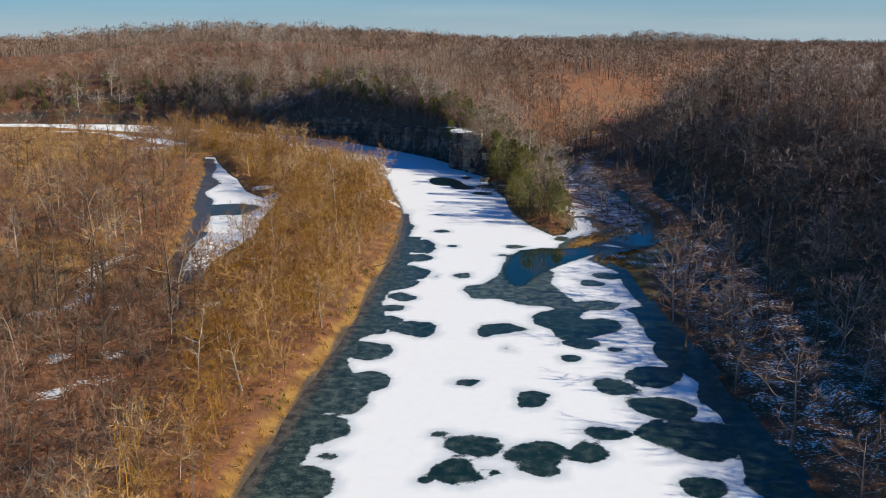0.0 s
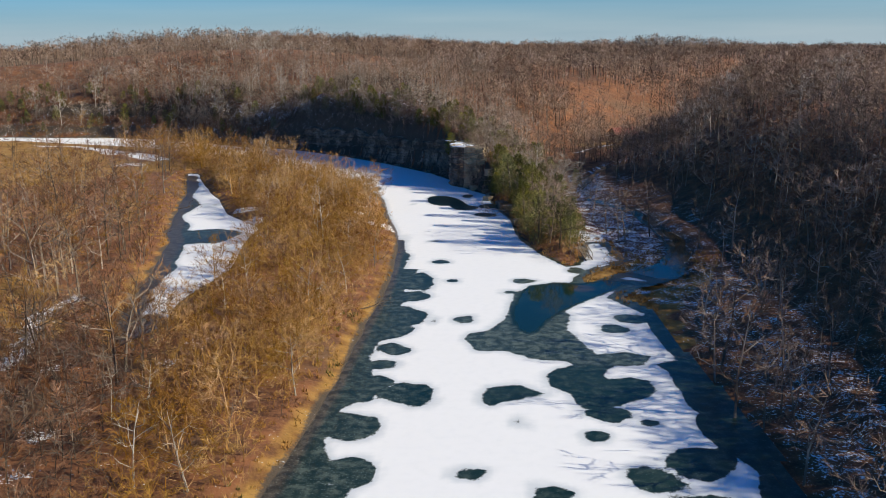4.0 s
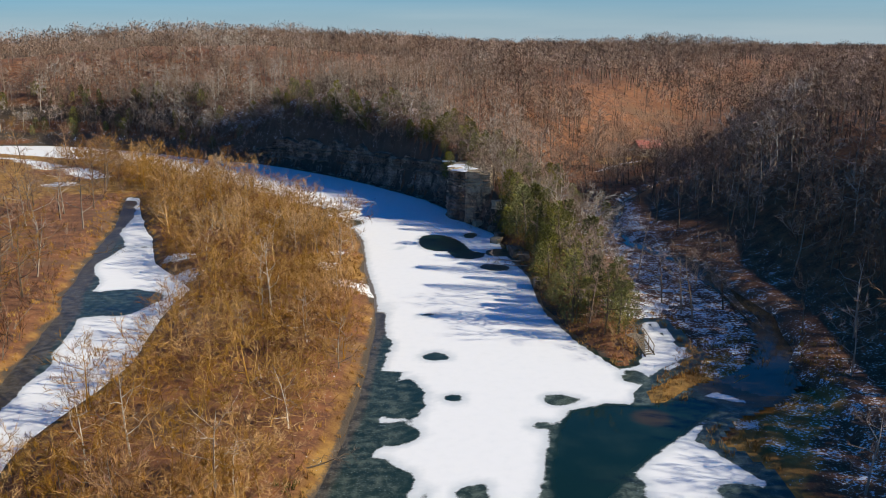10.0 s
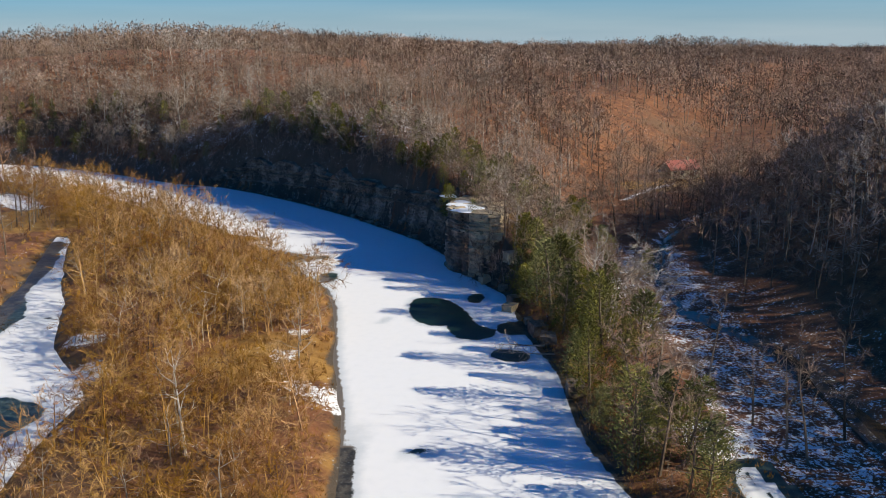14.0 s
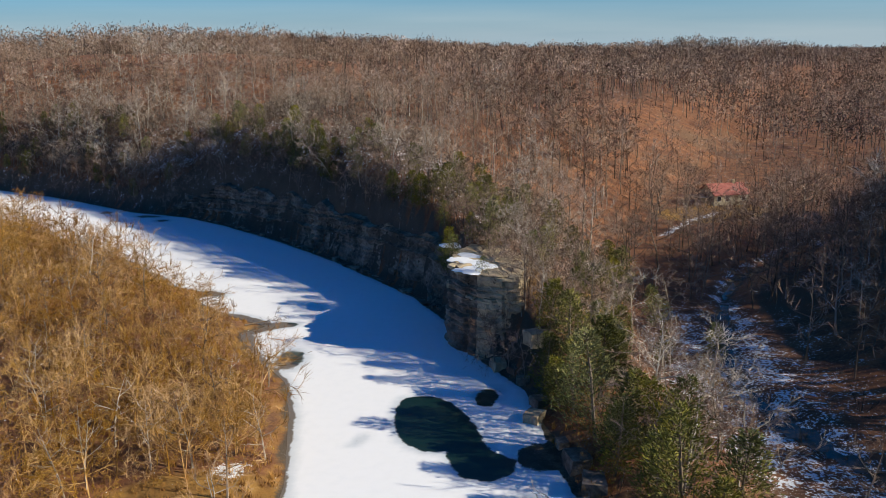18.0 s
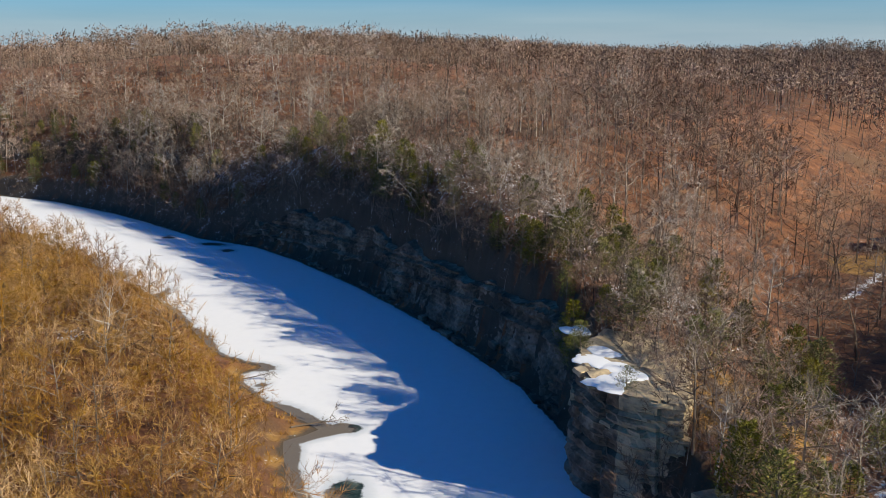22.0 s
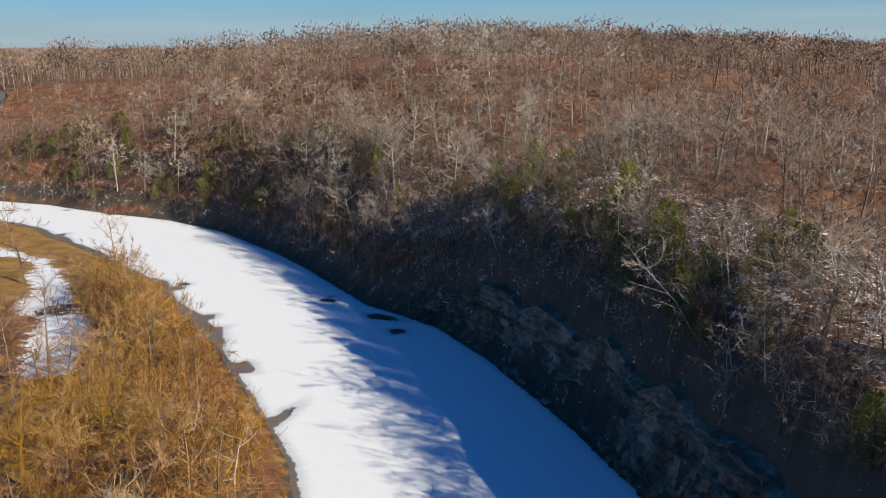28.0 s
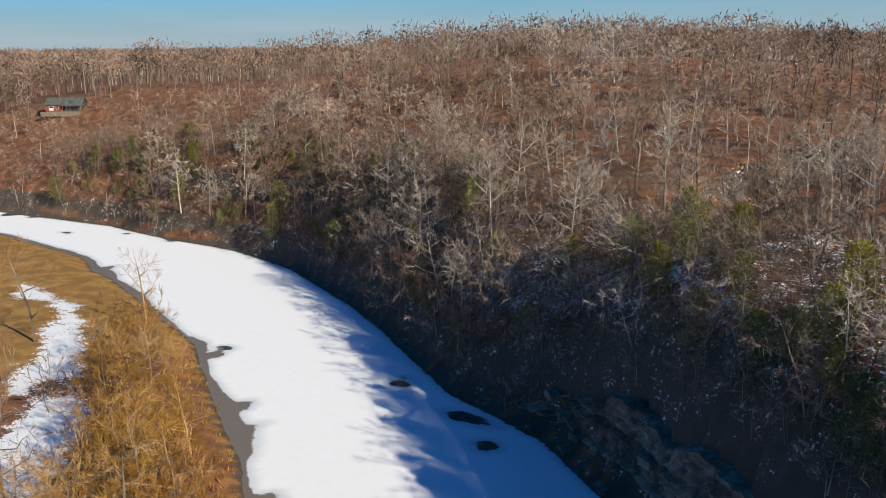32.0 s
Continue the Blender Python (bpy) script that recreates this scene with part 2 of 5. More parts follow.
RIGHT_BANK = [(30, -400), (34, -60), (34, 40), (32.8, 95), (32.2, 127), (31.2, 145), (29.8, 162), (30.5, 172), (26.2, 181), (30, 187), (37, 192), (42, 198),
              (40.5, 202.3), (34, 196.2), (25, 189.6), (21.6, 190.4), (22.4, 193.6), (27.0, 201), (32.5, 207), (31, 213), (29.5, 221), (28, 221), (26.5, 210), (24, 203), (21.8, 202), (17.9, 212), (14.5, 227), (14.0, 247), (11.2, 262), (8.9, 284), (3.8, 294), (-0.6, 310),
              (-7.0, 325), (-12.6, 333.4), (-24.5, 351), (-40, 370), (-58.5, 389), (-69.5, 398), (-77, 401.5), (-86, 405), (-107, 421), (-120, 430), (-146, 444.5),
              (-167, 451), (-190, 452), (-213, 455.5), (-256, 454), (-300, 452), (-420, 432), (-620, 380)]
SLOUGH = [(-47, 158), (-51.5, 168), (-56, 195), (-61.5, 224), (-65.5, 234), (-73, 268), (-80.5, 300), (-87, 320), (-90, 330),
          (-86, 328), (-83, 320), (-76, 301), (-66, 279), (-57, 256), (-45, 238), (-45, 222), (-42.4, 199), (-45, 180), (-44, 166)]
POND = [(-178.7, 408.0), (-170.2, 407.1), (-158.1, 403.8), (-148.3, 396.4), (-135.8, 388.5), (-129.3, 382.6), (-122.3, 378.0), (-115.9, 371.7), (-111.9, 367.3), (-107.3, 362.1), (-105.9, 359.3), (-110.1, 356.0), (-116.8, 361.1), (-120.6, 365.2), (-122.8, 369.4), (-124.9, 374.3), (-130.3, 376.7), (-135.7, 376.8), (-139.8, 380.5), (-142.7, 386.8), (-150.2, 391.8), (-155.4, 398.8), (-164.3, 403.0), (-171.0, 402.1)]
INLET = [(24, 201), (27, 210), (28.5, 221), (31, 221), (31.5, 213), (32.5, 207), (28.5, 201.5)]
CREEK = [(40, 199), (42.5, 203), (45.5, 209), (48.3, 224), (47, 240), (46.6, 256), (42.2, 266), (38, 275), (36, 288), (41, 309), (46, 326), (53, 339), (70, 354), (92, 376)]
VALLEY = [(46, -500), (46, 100), (44, 180), (46, 215), (46, 250), (38, 285), (42, 315), (46, 345), (53, 375), (66, 402), (86, 440), (118, 500), (165, 600), (235, 730), (420, 1000)]
FLAT = [(43, 324), (42, 310), (36, 285), (33.2, 264), (28.5, 234), (28, 214), (27, 204), (40, 208), (42, 227), (45, 248), (44.5, 277), (46.4, 310), (47.8, 324)]
SIDE_CHANNEL = [(-61.7, 142.5), (-58.6, 145.8), (-57.8, 150.3), (-63.6, 167.9), (-61.7, 178.6)]
LANE = [(44, 324), (46, 330), (52, 341), (68, 357), (80, 366)]
DRIVE = [(46, 372), (50, 379), (58, 391), (66, 399)]

DEEP_POOL = [(11.4, 183.4), (13.4, 188.4), (18.1, 190.5), (22.6, 189.8), (28.6, 192.9), (31.6, 189.7), (25.8, 182.9), (21.7, 178.3), (17.7, 173.3), (15.1, 168.6), (13.0, 163.2), (11.1, 162.2), (9.8, 164.3), (9.2, 168.7), (9.3, 173.4)]
FROST_POOL = [(1.8, 160.3), (3.0, 162.7), (5.3, 163.3), (6.9, 166.0), (9.0, 172.2), (11.4, 185.4), (17.2, 175.8), (18.9, 170.9), (17.2, 164.2), (18.5, 158.2), (19.9, 153.6), (24.1, 154.5), (27.1, 152.7), (25.5, 149.1), (21.0, 149.1), (16.5, 149.1), (15.4, 150.8), (10.9, 152.0), (7.4, 155.3), (3.6, 155.3)]
BIG_POOL = [(12.6, 146.3), (13.8, 148.2), (16.6, 149.8), (19.9, 150.3), (21.7, 149.1), (19.8, 146.3), (20.1, 144.5), (22.7, 145.1), (25.0, 144.1), (25.3, 141.3), (24.0, 139.0), (20.2, 136.1), (16.6, 135.3), (15.2, 136.7), (14.8, 139.9), (12.5, 142.7)]
MID_POOL = [(4.1, 140.0), (5.1, 142.0), (8.8, 142.7), (11.0, 140.6), (11.8, 139.6), (9.7, 138.6), (6.4, 137.4), (4.9, 136.1), (4.1, 137.4)]
LONG_POOL = [(-7.5, 277.9), (-6.7, 281.3), (-3.5, 282.3), (-0.7, 280.2), (1.4, 275.5), (2.6, 271.0), (3.8, 266.8), (6.4, 264.8), (5.9, 261.7), (3.0, 259.9), (0.4, 261.1), (-0.5, 264.1), (-1.1, 266.7), (-3.6, 266.7), (-6.1, 269.4), (-7.4, 273.9)]
HOLES_MID = [(-2.9, 206.4, 1.6, 2.0), (0.2, 191.9, 1.1, 1.2), (8.2, 131.2, 0.4, 0.7), (-3.2, 169.2, 0.5, 0.9), (1.6, 169.6, 1.4, 1.5), (15.1, 128.1, 1.5, 1.5),
             (3.3, 120.4, 1.2, 1.2), (10.2, 114.9, 1.7, 1.8), (0.5, 105.2, 1.3, 0.9), (3.3, 102.8, 2.1, 2.2), (9.1, 101.3, 3.7, 2.3), (8.6, 97.9, 2.0, 1.7),
             (15.1, 101.4, 2.2, 2.4), (1.5, 97.5, 1.8, 2.8), (-0.8, 95.5, 0.8, 0.8), (4.5, 97.7, 0.5, 0.6), (17.8, 105.8, 2.2, 1.8), (22.6, 106.0, 2.6, 2.6),
             (24, 95, 2.5, 2.5)]
HOLES_MOUTH = [(18.5, 133.8, 2.3, 2.2), (22.6, 132.0, 1.2, 1.2), (29, 189, 5, 3.6), (37, 195.5, 5, 4.5), (41, 200, 3, 3), (24.5, 164.6, 2.1, 1.6), (28.0, 169.6, 2.4, 2.0), (12.5, 191.5, 1.6, 1.6), (24, 199, 2.2, 3.2),
               (10.2, 185, 1.2, 0.9), (30.5, 141, 2.6, 9.0), (20.6, 119, 2.6, 2.6), (26.5, 121.5, 3.4, 3.0), (24.5, 113, 3.4, 3.6), (27, 105, 4.0, 4.5)]
HOLES_LEFT = [(-5.4, 140.0, 3.1, 3.4), (-6.2, 191.9, 3.4, 5.2), (-6.6, 182.5, 2.2, 3.2), (-7.8, 171.4, 3.4, 5.0), (-8.5, 164, 3.0, 4.0), (-7.2, 156.5, 2.2, 2.2), (-9.7, 150.7, 1.9, 2.0), (-10.3, 140.9, 2.5, 4.5),
              (-11.6, 130.2, 2.9, 3.4), (-10.6, 119.8, 3.4, 3.4), (-12.3, 113.2, 3.0, 3.6), (-13.6, 105.8, 3.0, 4.1), (-12.2, 94.7, 3.1, 2.8), (-12.1, 99.6, 1.2, 0.7), (-11.0, 213.8, 1.9, 12.0),
              (-14, 86, 6, 6)]
HOLES_POOL = [(8.9, 265.7, 2.7, 3.2), (8.2, 254.5, 2.8, 3.1), (3.7, 282.6, 1.6, 2.2), (-3.6, 224.0, 0.9, 0.7), (-11.1, 268.9, 0.4, 0.6),
              (-43.7, 327.8, 2.9, 1.7), (-40.5, 321.4, 1.0, 1.2), (-94.0, 404.3, 1.6, 1.2), (-94.5, 406.9, 0.9, 0.5), (-74.5, 394.3, 1.5, 1.3), (-80, 400, 3.0, 1.4),
              (-216.2, 444.6, 1.3, 0.8), (-202.2, 451.6, 1.1, 0.9), (-123.7, 402.8, 1.2, 1.1), (-108.0, 388.6, 1.2, 1.9), (-123.5, 399.8, 1.5, 1.6), (-102.4, 383.9, 1.1, 1.9)]
HOLES_FAR = [(-250.3, 453.4, 2.8, 2.8), (-240.4, 453.9, 2.1, 2.0), (-188.4, 451.5, 2.0, 1.7), (-178.1, 426.4, 1.2, 1.8), (-73.0, 358.6, 1.1, 3.6), (-88, 371.5, 2.0, 2.4), (-28, 310.5, 2.4, 1.6), (-22.5, 294.5, 1.6, 3)]
HOLES_SLOUGH = [(-56.5, 231, 8, 7.5), (-55, 178, 4, 12), (-47, 168, 3, 5), (-133, 381.5, 7, 3.4)]
HOLES = HOLES_MID + HOLES_MOUTH + HOLES_LEFT + HOLES_POOL + HOLES_FAR + HOLES_SLOUGH


def step(a, b, x):
    t = np.clip((x - a) / (b - a), 0, 1)
    return t * t * (3 - 2 * t)


def lattice(x, y, size, seed):
    """Smooth value noise in -1..1, with cells of the given size."""
    u, v = x / size, y / size
    i, j = np.floor(u).astype(np.int64), np.floor(v).astype(np.int64)
    fu, fv = u - i, v - j
    fu, fv = fu * fu * (3 - 2 * fu), fv * fv * (3 - 2 * fv)

    def h(a, b):
        n = (a * 374761393 + b * 668265263 + seed * 974711) & 0x7FFFFFFF
        n = ((n ^ (n >> 13)) * 1274126177) & 0x7FFFFFFF
        return ((n ^ (n >> 16)) & 0xFFFF) / 32767.5 - 1

    return (h(i, j) * (1 - fu) + h(i + 1, j) * fu) * (1 - fv) + (h(i, j + 1) * (1 - fu) + h(i + 1, j + 1) * fu) * fv


def rough_noise(x, y, size, seed, octaves=4):
    return sum(lattice(x, y, size / 2**o, seed + o) / 2**o for o in range(octaves)) / 1.8


def line_distance(x, y, line):
    """Distance to a line and the way along it to the nearest point."""
    best, along, run = np.full(x.shape, 1e9), np.zeros(x.shape), 0.0
    for (ax, ay), (bx, by) in zip(line, line[1:]):
        dx, dy = bx - ax, by - ay
        size = math.hypot(dx, dy)
        t = np.clip(((x - ax) * dx + (y - ay) * dy) / size**2, 0, 1)
        d = np.hypot(x - ax - t * dx, y - ay - t * dy)
        near = d < best
        best[near], along[near] = d[near], (run + t * size)[near]
        run += size
    return best, along


def within(x, y, ring):
    odd = np.zeros(x.shape, bool)
    for (ax, ay), (bx, by) in zip(ring, ring[1:] + ring[:1]):
        if ay != by:
            odd ^= ((ay > y) != (by > y)) & (x < (bx - ax) * (y - ay) / (by - ay) + ax)
    return odd


def ring_signed(x, y, ring):
    """Distance to a ring's edge, positive outside."""
    d, _ = line_distance(x, y, ring + ring[:1])
    return np.where(within(x, y, ring), -d, d)


def way_at(line, place):
    d, s = line_distance(np.array([float(place[0])]), np.array([float(place[1])]), line)
    return float(s[0])


RIVER = LEFT_BANK + RIGHT_BANK[::-1]
NORTH_LAND = RIGHT_BANK + [(-4000, 200), (-4000, 5000), (5000, 5000), (5000, -5000), (30, -5000)]
WEST_OF_VALLEY = VALLEY + [(420, 5000), (-5000, 5000), (-5000, -500)]
S_POINT, S_OUT, S_ROCK, S_CLIFF, S_BEND = (way_at(RIGHT_BANK, p) for p in ((21.8, 202), (11, 270), (3.8, 294), (-69.5, 398), (-146, 444.5)))


def waters(x, y):
    """Signed distance to the nearest standing water or ice, positive on land."""
    wob = 0.7 * rough_noise(x, y, 9, 5, 3)
    river = ring_signed(x, y, RIVER)
    rest = np.minimum(np.minimum(ring_signed(x, y, SLOUGH), ring_signed(x, y, INLET)), line_distance(x, y, CREEK)[0] - np.where(y < 262, 1.0, 0.7))
    return np.minimum(river, rest) + wob


def height(x, y):
    """The lie of the land."""
    x, y = np.asarray(x, float), np.asarray(y, float)
    sd = waters(x, y)
    north = within(x, y, NORTH_LAND)
    d, s = line_distance(x, y, RIGHT_BANK)
    dv, _ = line_distance(x, y, VALLEY)
    west = within(x, y, WEST_OF_VALLEY)
    roll = rough_noise(x, y, 60, 11)
    floor = 0.95 + 0.025 * np.clip(y - 395, 0, 700) + 0.25 * roll
    on_cliff = step(S_OUT, S_ROCK, s) * (1 - step(S_CLIFF - 12, S_CLIFF + 26, s))
    past = step(S_CLIFF - 12, S_CLIFF + 30, s)
    far_left = step(S_BEND + 30, S_BEND + 140, s)
    rise = 2.0 + 9.4 * on_cliff + 5.0 * past
    wide = 5.0 - 2.2 * on_cliff + 2 * past
    slope = 0.02 + 0.20 * np.maximum(on_cliff, step(S_OUT, S_ROCK, s)) + 0.10 * past
    top = 2.0 + 4.5 * step(40, -60, x) + 9 * past
    back = np.clip(d - wide, 0, None)
    bank = rise * step(0, 1, (d - 1.8 * on_cliff) / wide) + 9.0 * np.maximum(on_cliff, 0.95 * past * (1 - 0.8 * far_left)) * step(-2, 9, back) + top * (1 - np.exp(-slope * back / top)) + 1.4 * roll * step(5, 40, back) + 2.2 * on_cliff * rough_noise(x, y, 13, 131, 3) * step(1, 6, back)
    flank = floor + 0.45 * np.clip(dv - 12 - 5 * step(330, 370, y), 0, None)
    soft = 2.5
    hill = -soft * np.logaddexp(-bank / soft, -flank / soft)
    broad = step(290, 400, y - 0.25 * x)
    east = floor + (23.0 + 3.5 * step(150, 105, y) - 3 * broad + 2 * roll) * step(4, 56 + 140 * broad, dv) + 5 * broad * step(90, 300, dv)
    land = np.where(west, hill, east)
    flat = 1.1 + 0.35 * roll + 0.3 * rough_noise(x, y, 14, 31, 3)
    z = np.where(north, land, flat)
    z = np.where(sd > 0, np.minimum(z, np.where(north, 9e9, 0.32 * sd + 0.02)), z)
    z = np.where(sd > 0, z, np.clip(0.3 * sd, -1.4, 0))
    near_water = step(0, 2.5, sd)
    z = np.where(sd > 0, np.maximum(z * near_water, np.minimum(0.25 * sd, z)), z)
    away = np.hypot(x - 0, y - 260)
    far = step(560, 1000, away)
    ridge = 22 + 7 * rough_noise(x, y, 420, 77, 3)
    knolls = 6 * np.exp(-((x + 100) ** 2 + (y - 540) ** 2) / 2 / 46**2) + 8 * np.exp(-((x + 190) ** 2 + (y - 590) ** 2) / 2 / 90**2) + 9 * np.exp(-((x + 290) ** 2 + (y - 505) ** 2) / 2 / 34**2) + 9 * np.exp(-((x - 225) ** 2 + (y - 880) ** 2) / 2 / 45**2)
    return z * (1 - far) + ridge * far + knolls * step(25, 80, sd)


def fill(name, co, faces, mats, slots=None, smooth=False):
    """A mesh from arrays of places and of triangles or quads."""
    me = bpy.data.meshes.new(name)
    co, faces = np.ascontiguousarray(co, np.float32), np.ascontiguousarray(faces, np.int32)
    me.vertices.add(len(co))
    me.vertices.foreach_set("co", co.ravel())
    me.loops.add(faces.size)
    me.loops.foreach_set("vertex_index", faces.ravel())
    me.polygons.add(len(faces))
    side = faces.shape[1]
    me.polygons.foreach_set("loop_start", np.arange(0, faces.size, side, dtype=np.int32))
    me.polygons.foreach_set("loop_total", np.full(len(faces), side, np.int32))
    for m in mats:
        me.materials.append(m)
    if slots is not None:
        me.polygons.foreach_set("material_index", np.ascontiguousarray(slots, np.int32))
    me.polygons.foreach_set("use_smooth", np.full(len(faces), smooth))
    me.update(calc_edges=True)
    return me


def paint(me, rgb):
    """Ground cover by corner: three or four amounts."""
    at = me.attributes.new("cover", "FLOAT_COLOR", "POINT")
    at.data.foreach_set("color", np.concatenate([rgb, np.ones((len(rgb), 1))], 1)[:, :4].astype(np.float32).ravel())


def spread(low, high, cell, reach):
    """Even lines from low to high, and wider and wider ones out to reach."""
    core = np.arange(low, high + cell / 2, cell)
    steps = [cell * 1.18 ** (i + 1) for i in range(60)]
    out = np.cumsum(steps)
    out = out[out < reach]
    return np.concatenate([low - out[::-1], core, core[-1] + out])


def grid_faces(nx, ny):
    i = np.arange(nx * ny).reshape(ny, nx)
    return np.stack([i[:-1, :-1], i[:-1, 1:], i[1:, 1:], i[1:, :-1]], -1).reshape(-1, 4)


def disc(x, y, cx, cy, r, soft=0.4):
    return 1 - step(r * (1 - soft), r, np.hypot(x - cx, y - cy))


# ---- ground ----
gx, gy = spread(-255, 120, 1.75, 3300), spread(75, 470, 1.75, 3300)
X, Y = np.meshgrid(gx, gy)
X, Y = X.ravel(), Y.ravel()
Z = height(X, Y)
ground = new("ground", fill("ground", np.stack([X, Y, Z], 1), grid_faces(len(gx), len(gy)), [GROUND], smooth=True))
tagged(ground, "rolling ground of orange leaf litter, dry grass and snow", "ground", kind="structure")
on_north = within(X, Y, NORTH_LAND)
dv, _ = line_distance(X, Y, VALLEY)
dl, _ = line_distance(X, Y, LANE)
dd, _ = line_distance(X, Y, DRIVE)
sdw = waters(X, Y)
steep = np.hypot(*np.gradient(Z.reshape(len(gy), len(gx)), gy, gx)).ravel()
snow = np.full(X.shape, 0.12)
valley_west = within(X, Y, WEST_OF_VALLEY)
snow = np.maximum(snow, np.where(valley_west, 0.45, 0.30) * on_north * step(22, 9, dv) * step(345, 300, Y) * step(185, 205, Y))
snow = np.maximum(snow, 0.20 * on_north * step(150, 40, X - 33) * step(220, 150, Y))
snow = np.maximum(snow, 0.37 * on_north * step(66, 50, X) * step(33, 37, X) * step(215, 200, Y) * step(85, 105, Y))
snow = np.maximum(snow, 0.45 * step(1.0, -1.5, ring_signed(X, Y, FLAT)))
d_side, _ = line_distance(X, Y, SIDE_CHANNEL)
snow = np.maximum(snow, 0.62 * step(2.8, 0.8, d_side))
for cx, cy in ((-51.1, 145.3), (-43.4, 126.9), (-41.8, 117.4), (-50.7, 125.2), (-45.3, 113.3), (-37.5, 147.7), (-35.7, 155.6)):
    snow = np.maximum(snow, 0.58 * disc(X, Y, cx, cy, 3.2, 0.7))
snow = np.maximum(snow, 0.54 * step(1.2, 0.3, dl))
snow = np.maximum(snow, 0.60 * step(1.7, 0.6, dd))
d_pond = ring_signed(X, Y, POND)
arms = np.abs(rough_noise(X, Y, 17, 141, 4))
snow = np.maximum(snow, 0.80 * step(2.0, -0.4, d_pond + 1.6 * rough_noise(X, Y, 6, 143, 3)))
brow_d, brow_s = line_distance(X, Y, RIGHT_BANK)
brow = on_north * step(5, 9, brow_d) * step(42, 24, brow_d) * step(S_ROCK + 14, S_ROCK + 30, brow_s) * step(S_BEND, S_CLIFF, brow_s)
snow = np.maximum(snow, 0.38 * brow)
for cx, cy, r, v in ((-22.7, 260, 2.4, 0.8), (-23.2, 250, 3.2, 0.75), (-15.5, 238, 5.5, 0.62), (-13, 235, 2.6, 0.8), (-20, 240, 2.8, 0.7), (-49, 245, 6, 0.62), (-53, 257, 5, 0.62), (-45, 228, 4, 0.5), (-115, 345, 9, 0.5), (-75, 335, 6, 0.45), (29, 226, 8, 0.6), (38, 213, 5, 0.5), (33, 186, 3.4, 0.6), (34, 180, 3, 0.55)):
    snow = np.maximum(snow, v * disc(X, Y, cx, cy, r, 0.6))
snow += 0.10 * on_north * step(0.35, 0.7, steep) * step(-10, -60, X)
meadow = np.zeros(X.shape)
for cx, cy, r in ((-84, 176, 24), (-150, 330, 55), (-160, 395, 45), (-210, 400, 60), (-100, 345, 22), (-24, 250, 14), (-66, 158, 14), (58, 395, 13), (70, 402, 14), (14, 306, 14)):
    meadow = np.maximum(meadow, disc(X, Y, cx, cy, r, 0.5) * (0.9 if cx < 0 else 0.75))
for cx, cy, r in ((32, 168, 5), (32.5, 160, 4), (24, 192, 4.5), (29, 198, 6.5), (35, 204, 6), (36, 187, 8), (33, 178, 7), (42, 192, 6)):
    meadow = np.maximum(meadow, 0.9 * disc(X, Y, cx, cy, r, 0.5))
meadow = np.maximum(meadow, np.where(Y > 200, 0.5, 0.62) * (~on_north) * step(5, 1, sdw))
mud = 0.8 * step(1.6, 0.2, sdw) + 0.7 * on_north * step(0.8, 1.4, steep)
mud *= 1 - 0.9 * np.maximum(disc(X, Y, 31, 194, 16, 0.3), disc(X, Y, 31, 170, 16, 0.3))
wet_pond = disc(X, Y, -130, 380.5, 6.0, 0.5) * step(0.08, 0.2, arms)
mud = np.maximum(mud, 0.9 * wet_pond)
snow *= 1 - 0.6 * wet_pond
mud = np.maximum(mud, 0.3 * on_north * step(60, 20, dv) * step(340, 290, Y))
paint(ground.data, np.stack([snow, meadow, mud], 1))

# ---- river, slough and creek ice ----
ix, iy = np.arange(-440, 58, 0.8), np.arange(-60, 470, 0.8)
IX, IY = (a.ravel() for a in np.meshgrid(ix, iy))
wet = waters(IX, IY)
faces = grid_faces(len(ix), len(iy))
keep = (wet[faces] < 1.4).any(1)
faces = faces[keep]
used, faces = np.unique(faces, return_inverse=True)
faces = faces.reshape(-1, 4)
ux, uy, uw = IX[used], IY[used], wet[used]
cover = np.full(len(ux), 0.95)
wx, wy = ux + 2.3 * rough_noise(ux, uy, 8, 91, 5), uy + 2.0 * rough_noise(ux, uy, 8, 92, 5)
bumps = rough_noise(ux, uy, 5, 95, 4)
for cx, cy, rx, ry in HOLES:
    near = (np.abs(ux - cx) < rx * 2.2 + 3) & (np.abs(uy - cy) < ry * 2.2 + 3)
    q = np.hypot((wx[near] - cx) / rx, (wy[near] - cy) / ry)
    cover[near] = np.minimum(cover[near], np.clip(0.5 + (q * (1 + 0.22 * bumps[near]) - 1) * 0.33 * min(rx, ry), 0, 1))
left_d, left_s = line_distance(ux, uy, LEFT_BANK)
on_river = within(ux, uy, RIVER)
edge_w = np.where(uy < 200, 3.4, np.where(uy < 300, 1.6, 1.0)) * (1 + 0.9 * rough_noise(ux, uy, 12, 17, 3))
edge_w = np.where((ux < -24) | (uy > 225), 0.5 + 3.4 * np.clip(rough_noise(ux, uy, 16, 18, 3), 0, 1), edge_w)
cover = np.where(on_river, np.minimum(cover, np.clip(0.5 + (left_d - edge_w) * 0.33, 0, 1)), cover)
right_d, right_s = line_distance(ux, uy, RIGHT_BANK)
# south of y 150 the dark rim holds bare ice and painted bank shade
edge_r = np.where(uy < 150, 3.4, 0.35) * (1 + 0.9 * rough_noise(ux, uy, 10, 27, 3))
cover = np.where(on_river, np.minimum(cover, np.clip(0.5 + (right_d - edge_r) * 0.4, 0, 1)), cover)
rim = ~on_river & (np.minimum(left_d, right_d) < 4) & (np.minimum(ring_signed(ux, uy, SLOUGH), ring_signed(ux, uy, INLET)) > 0)
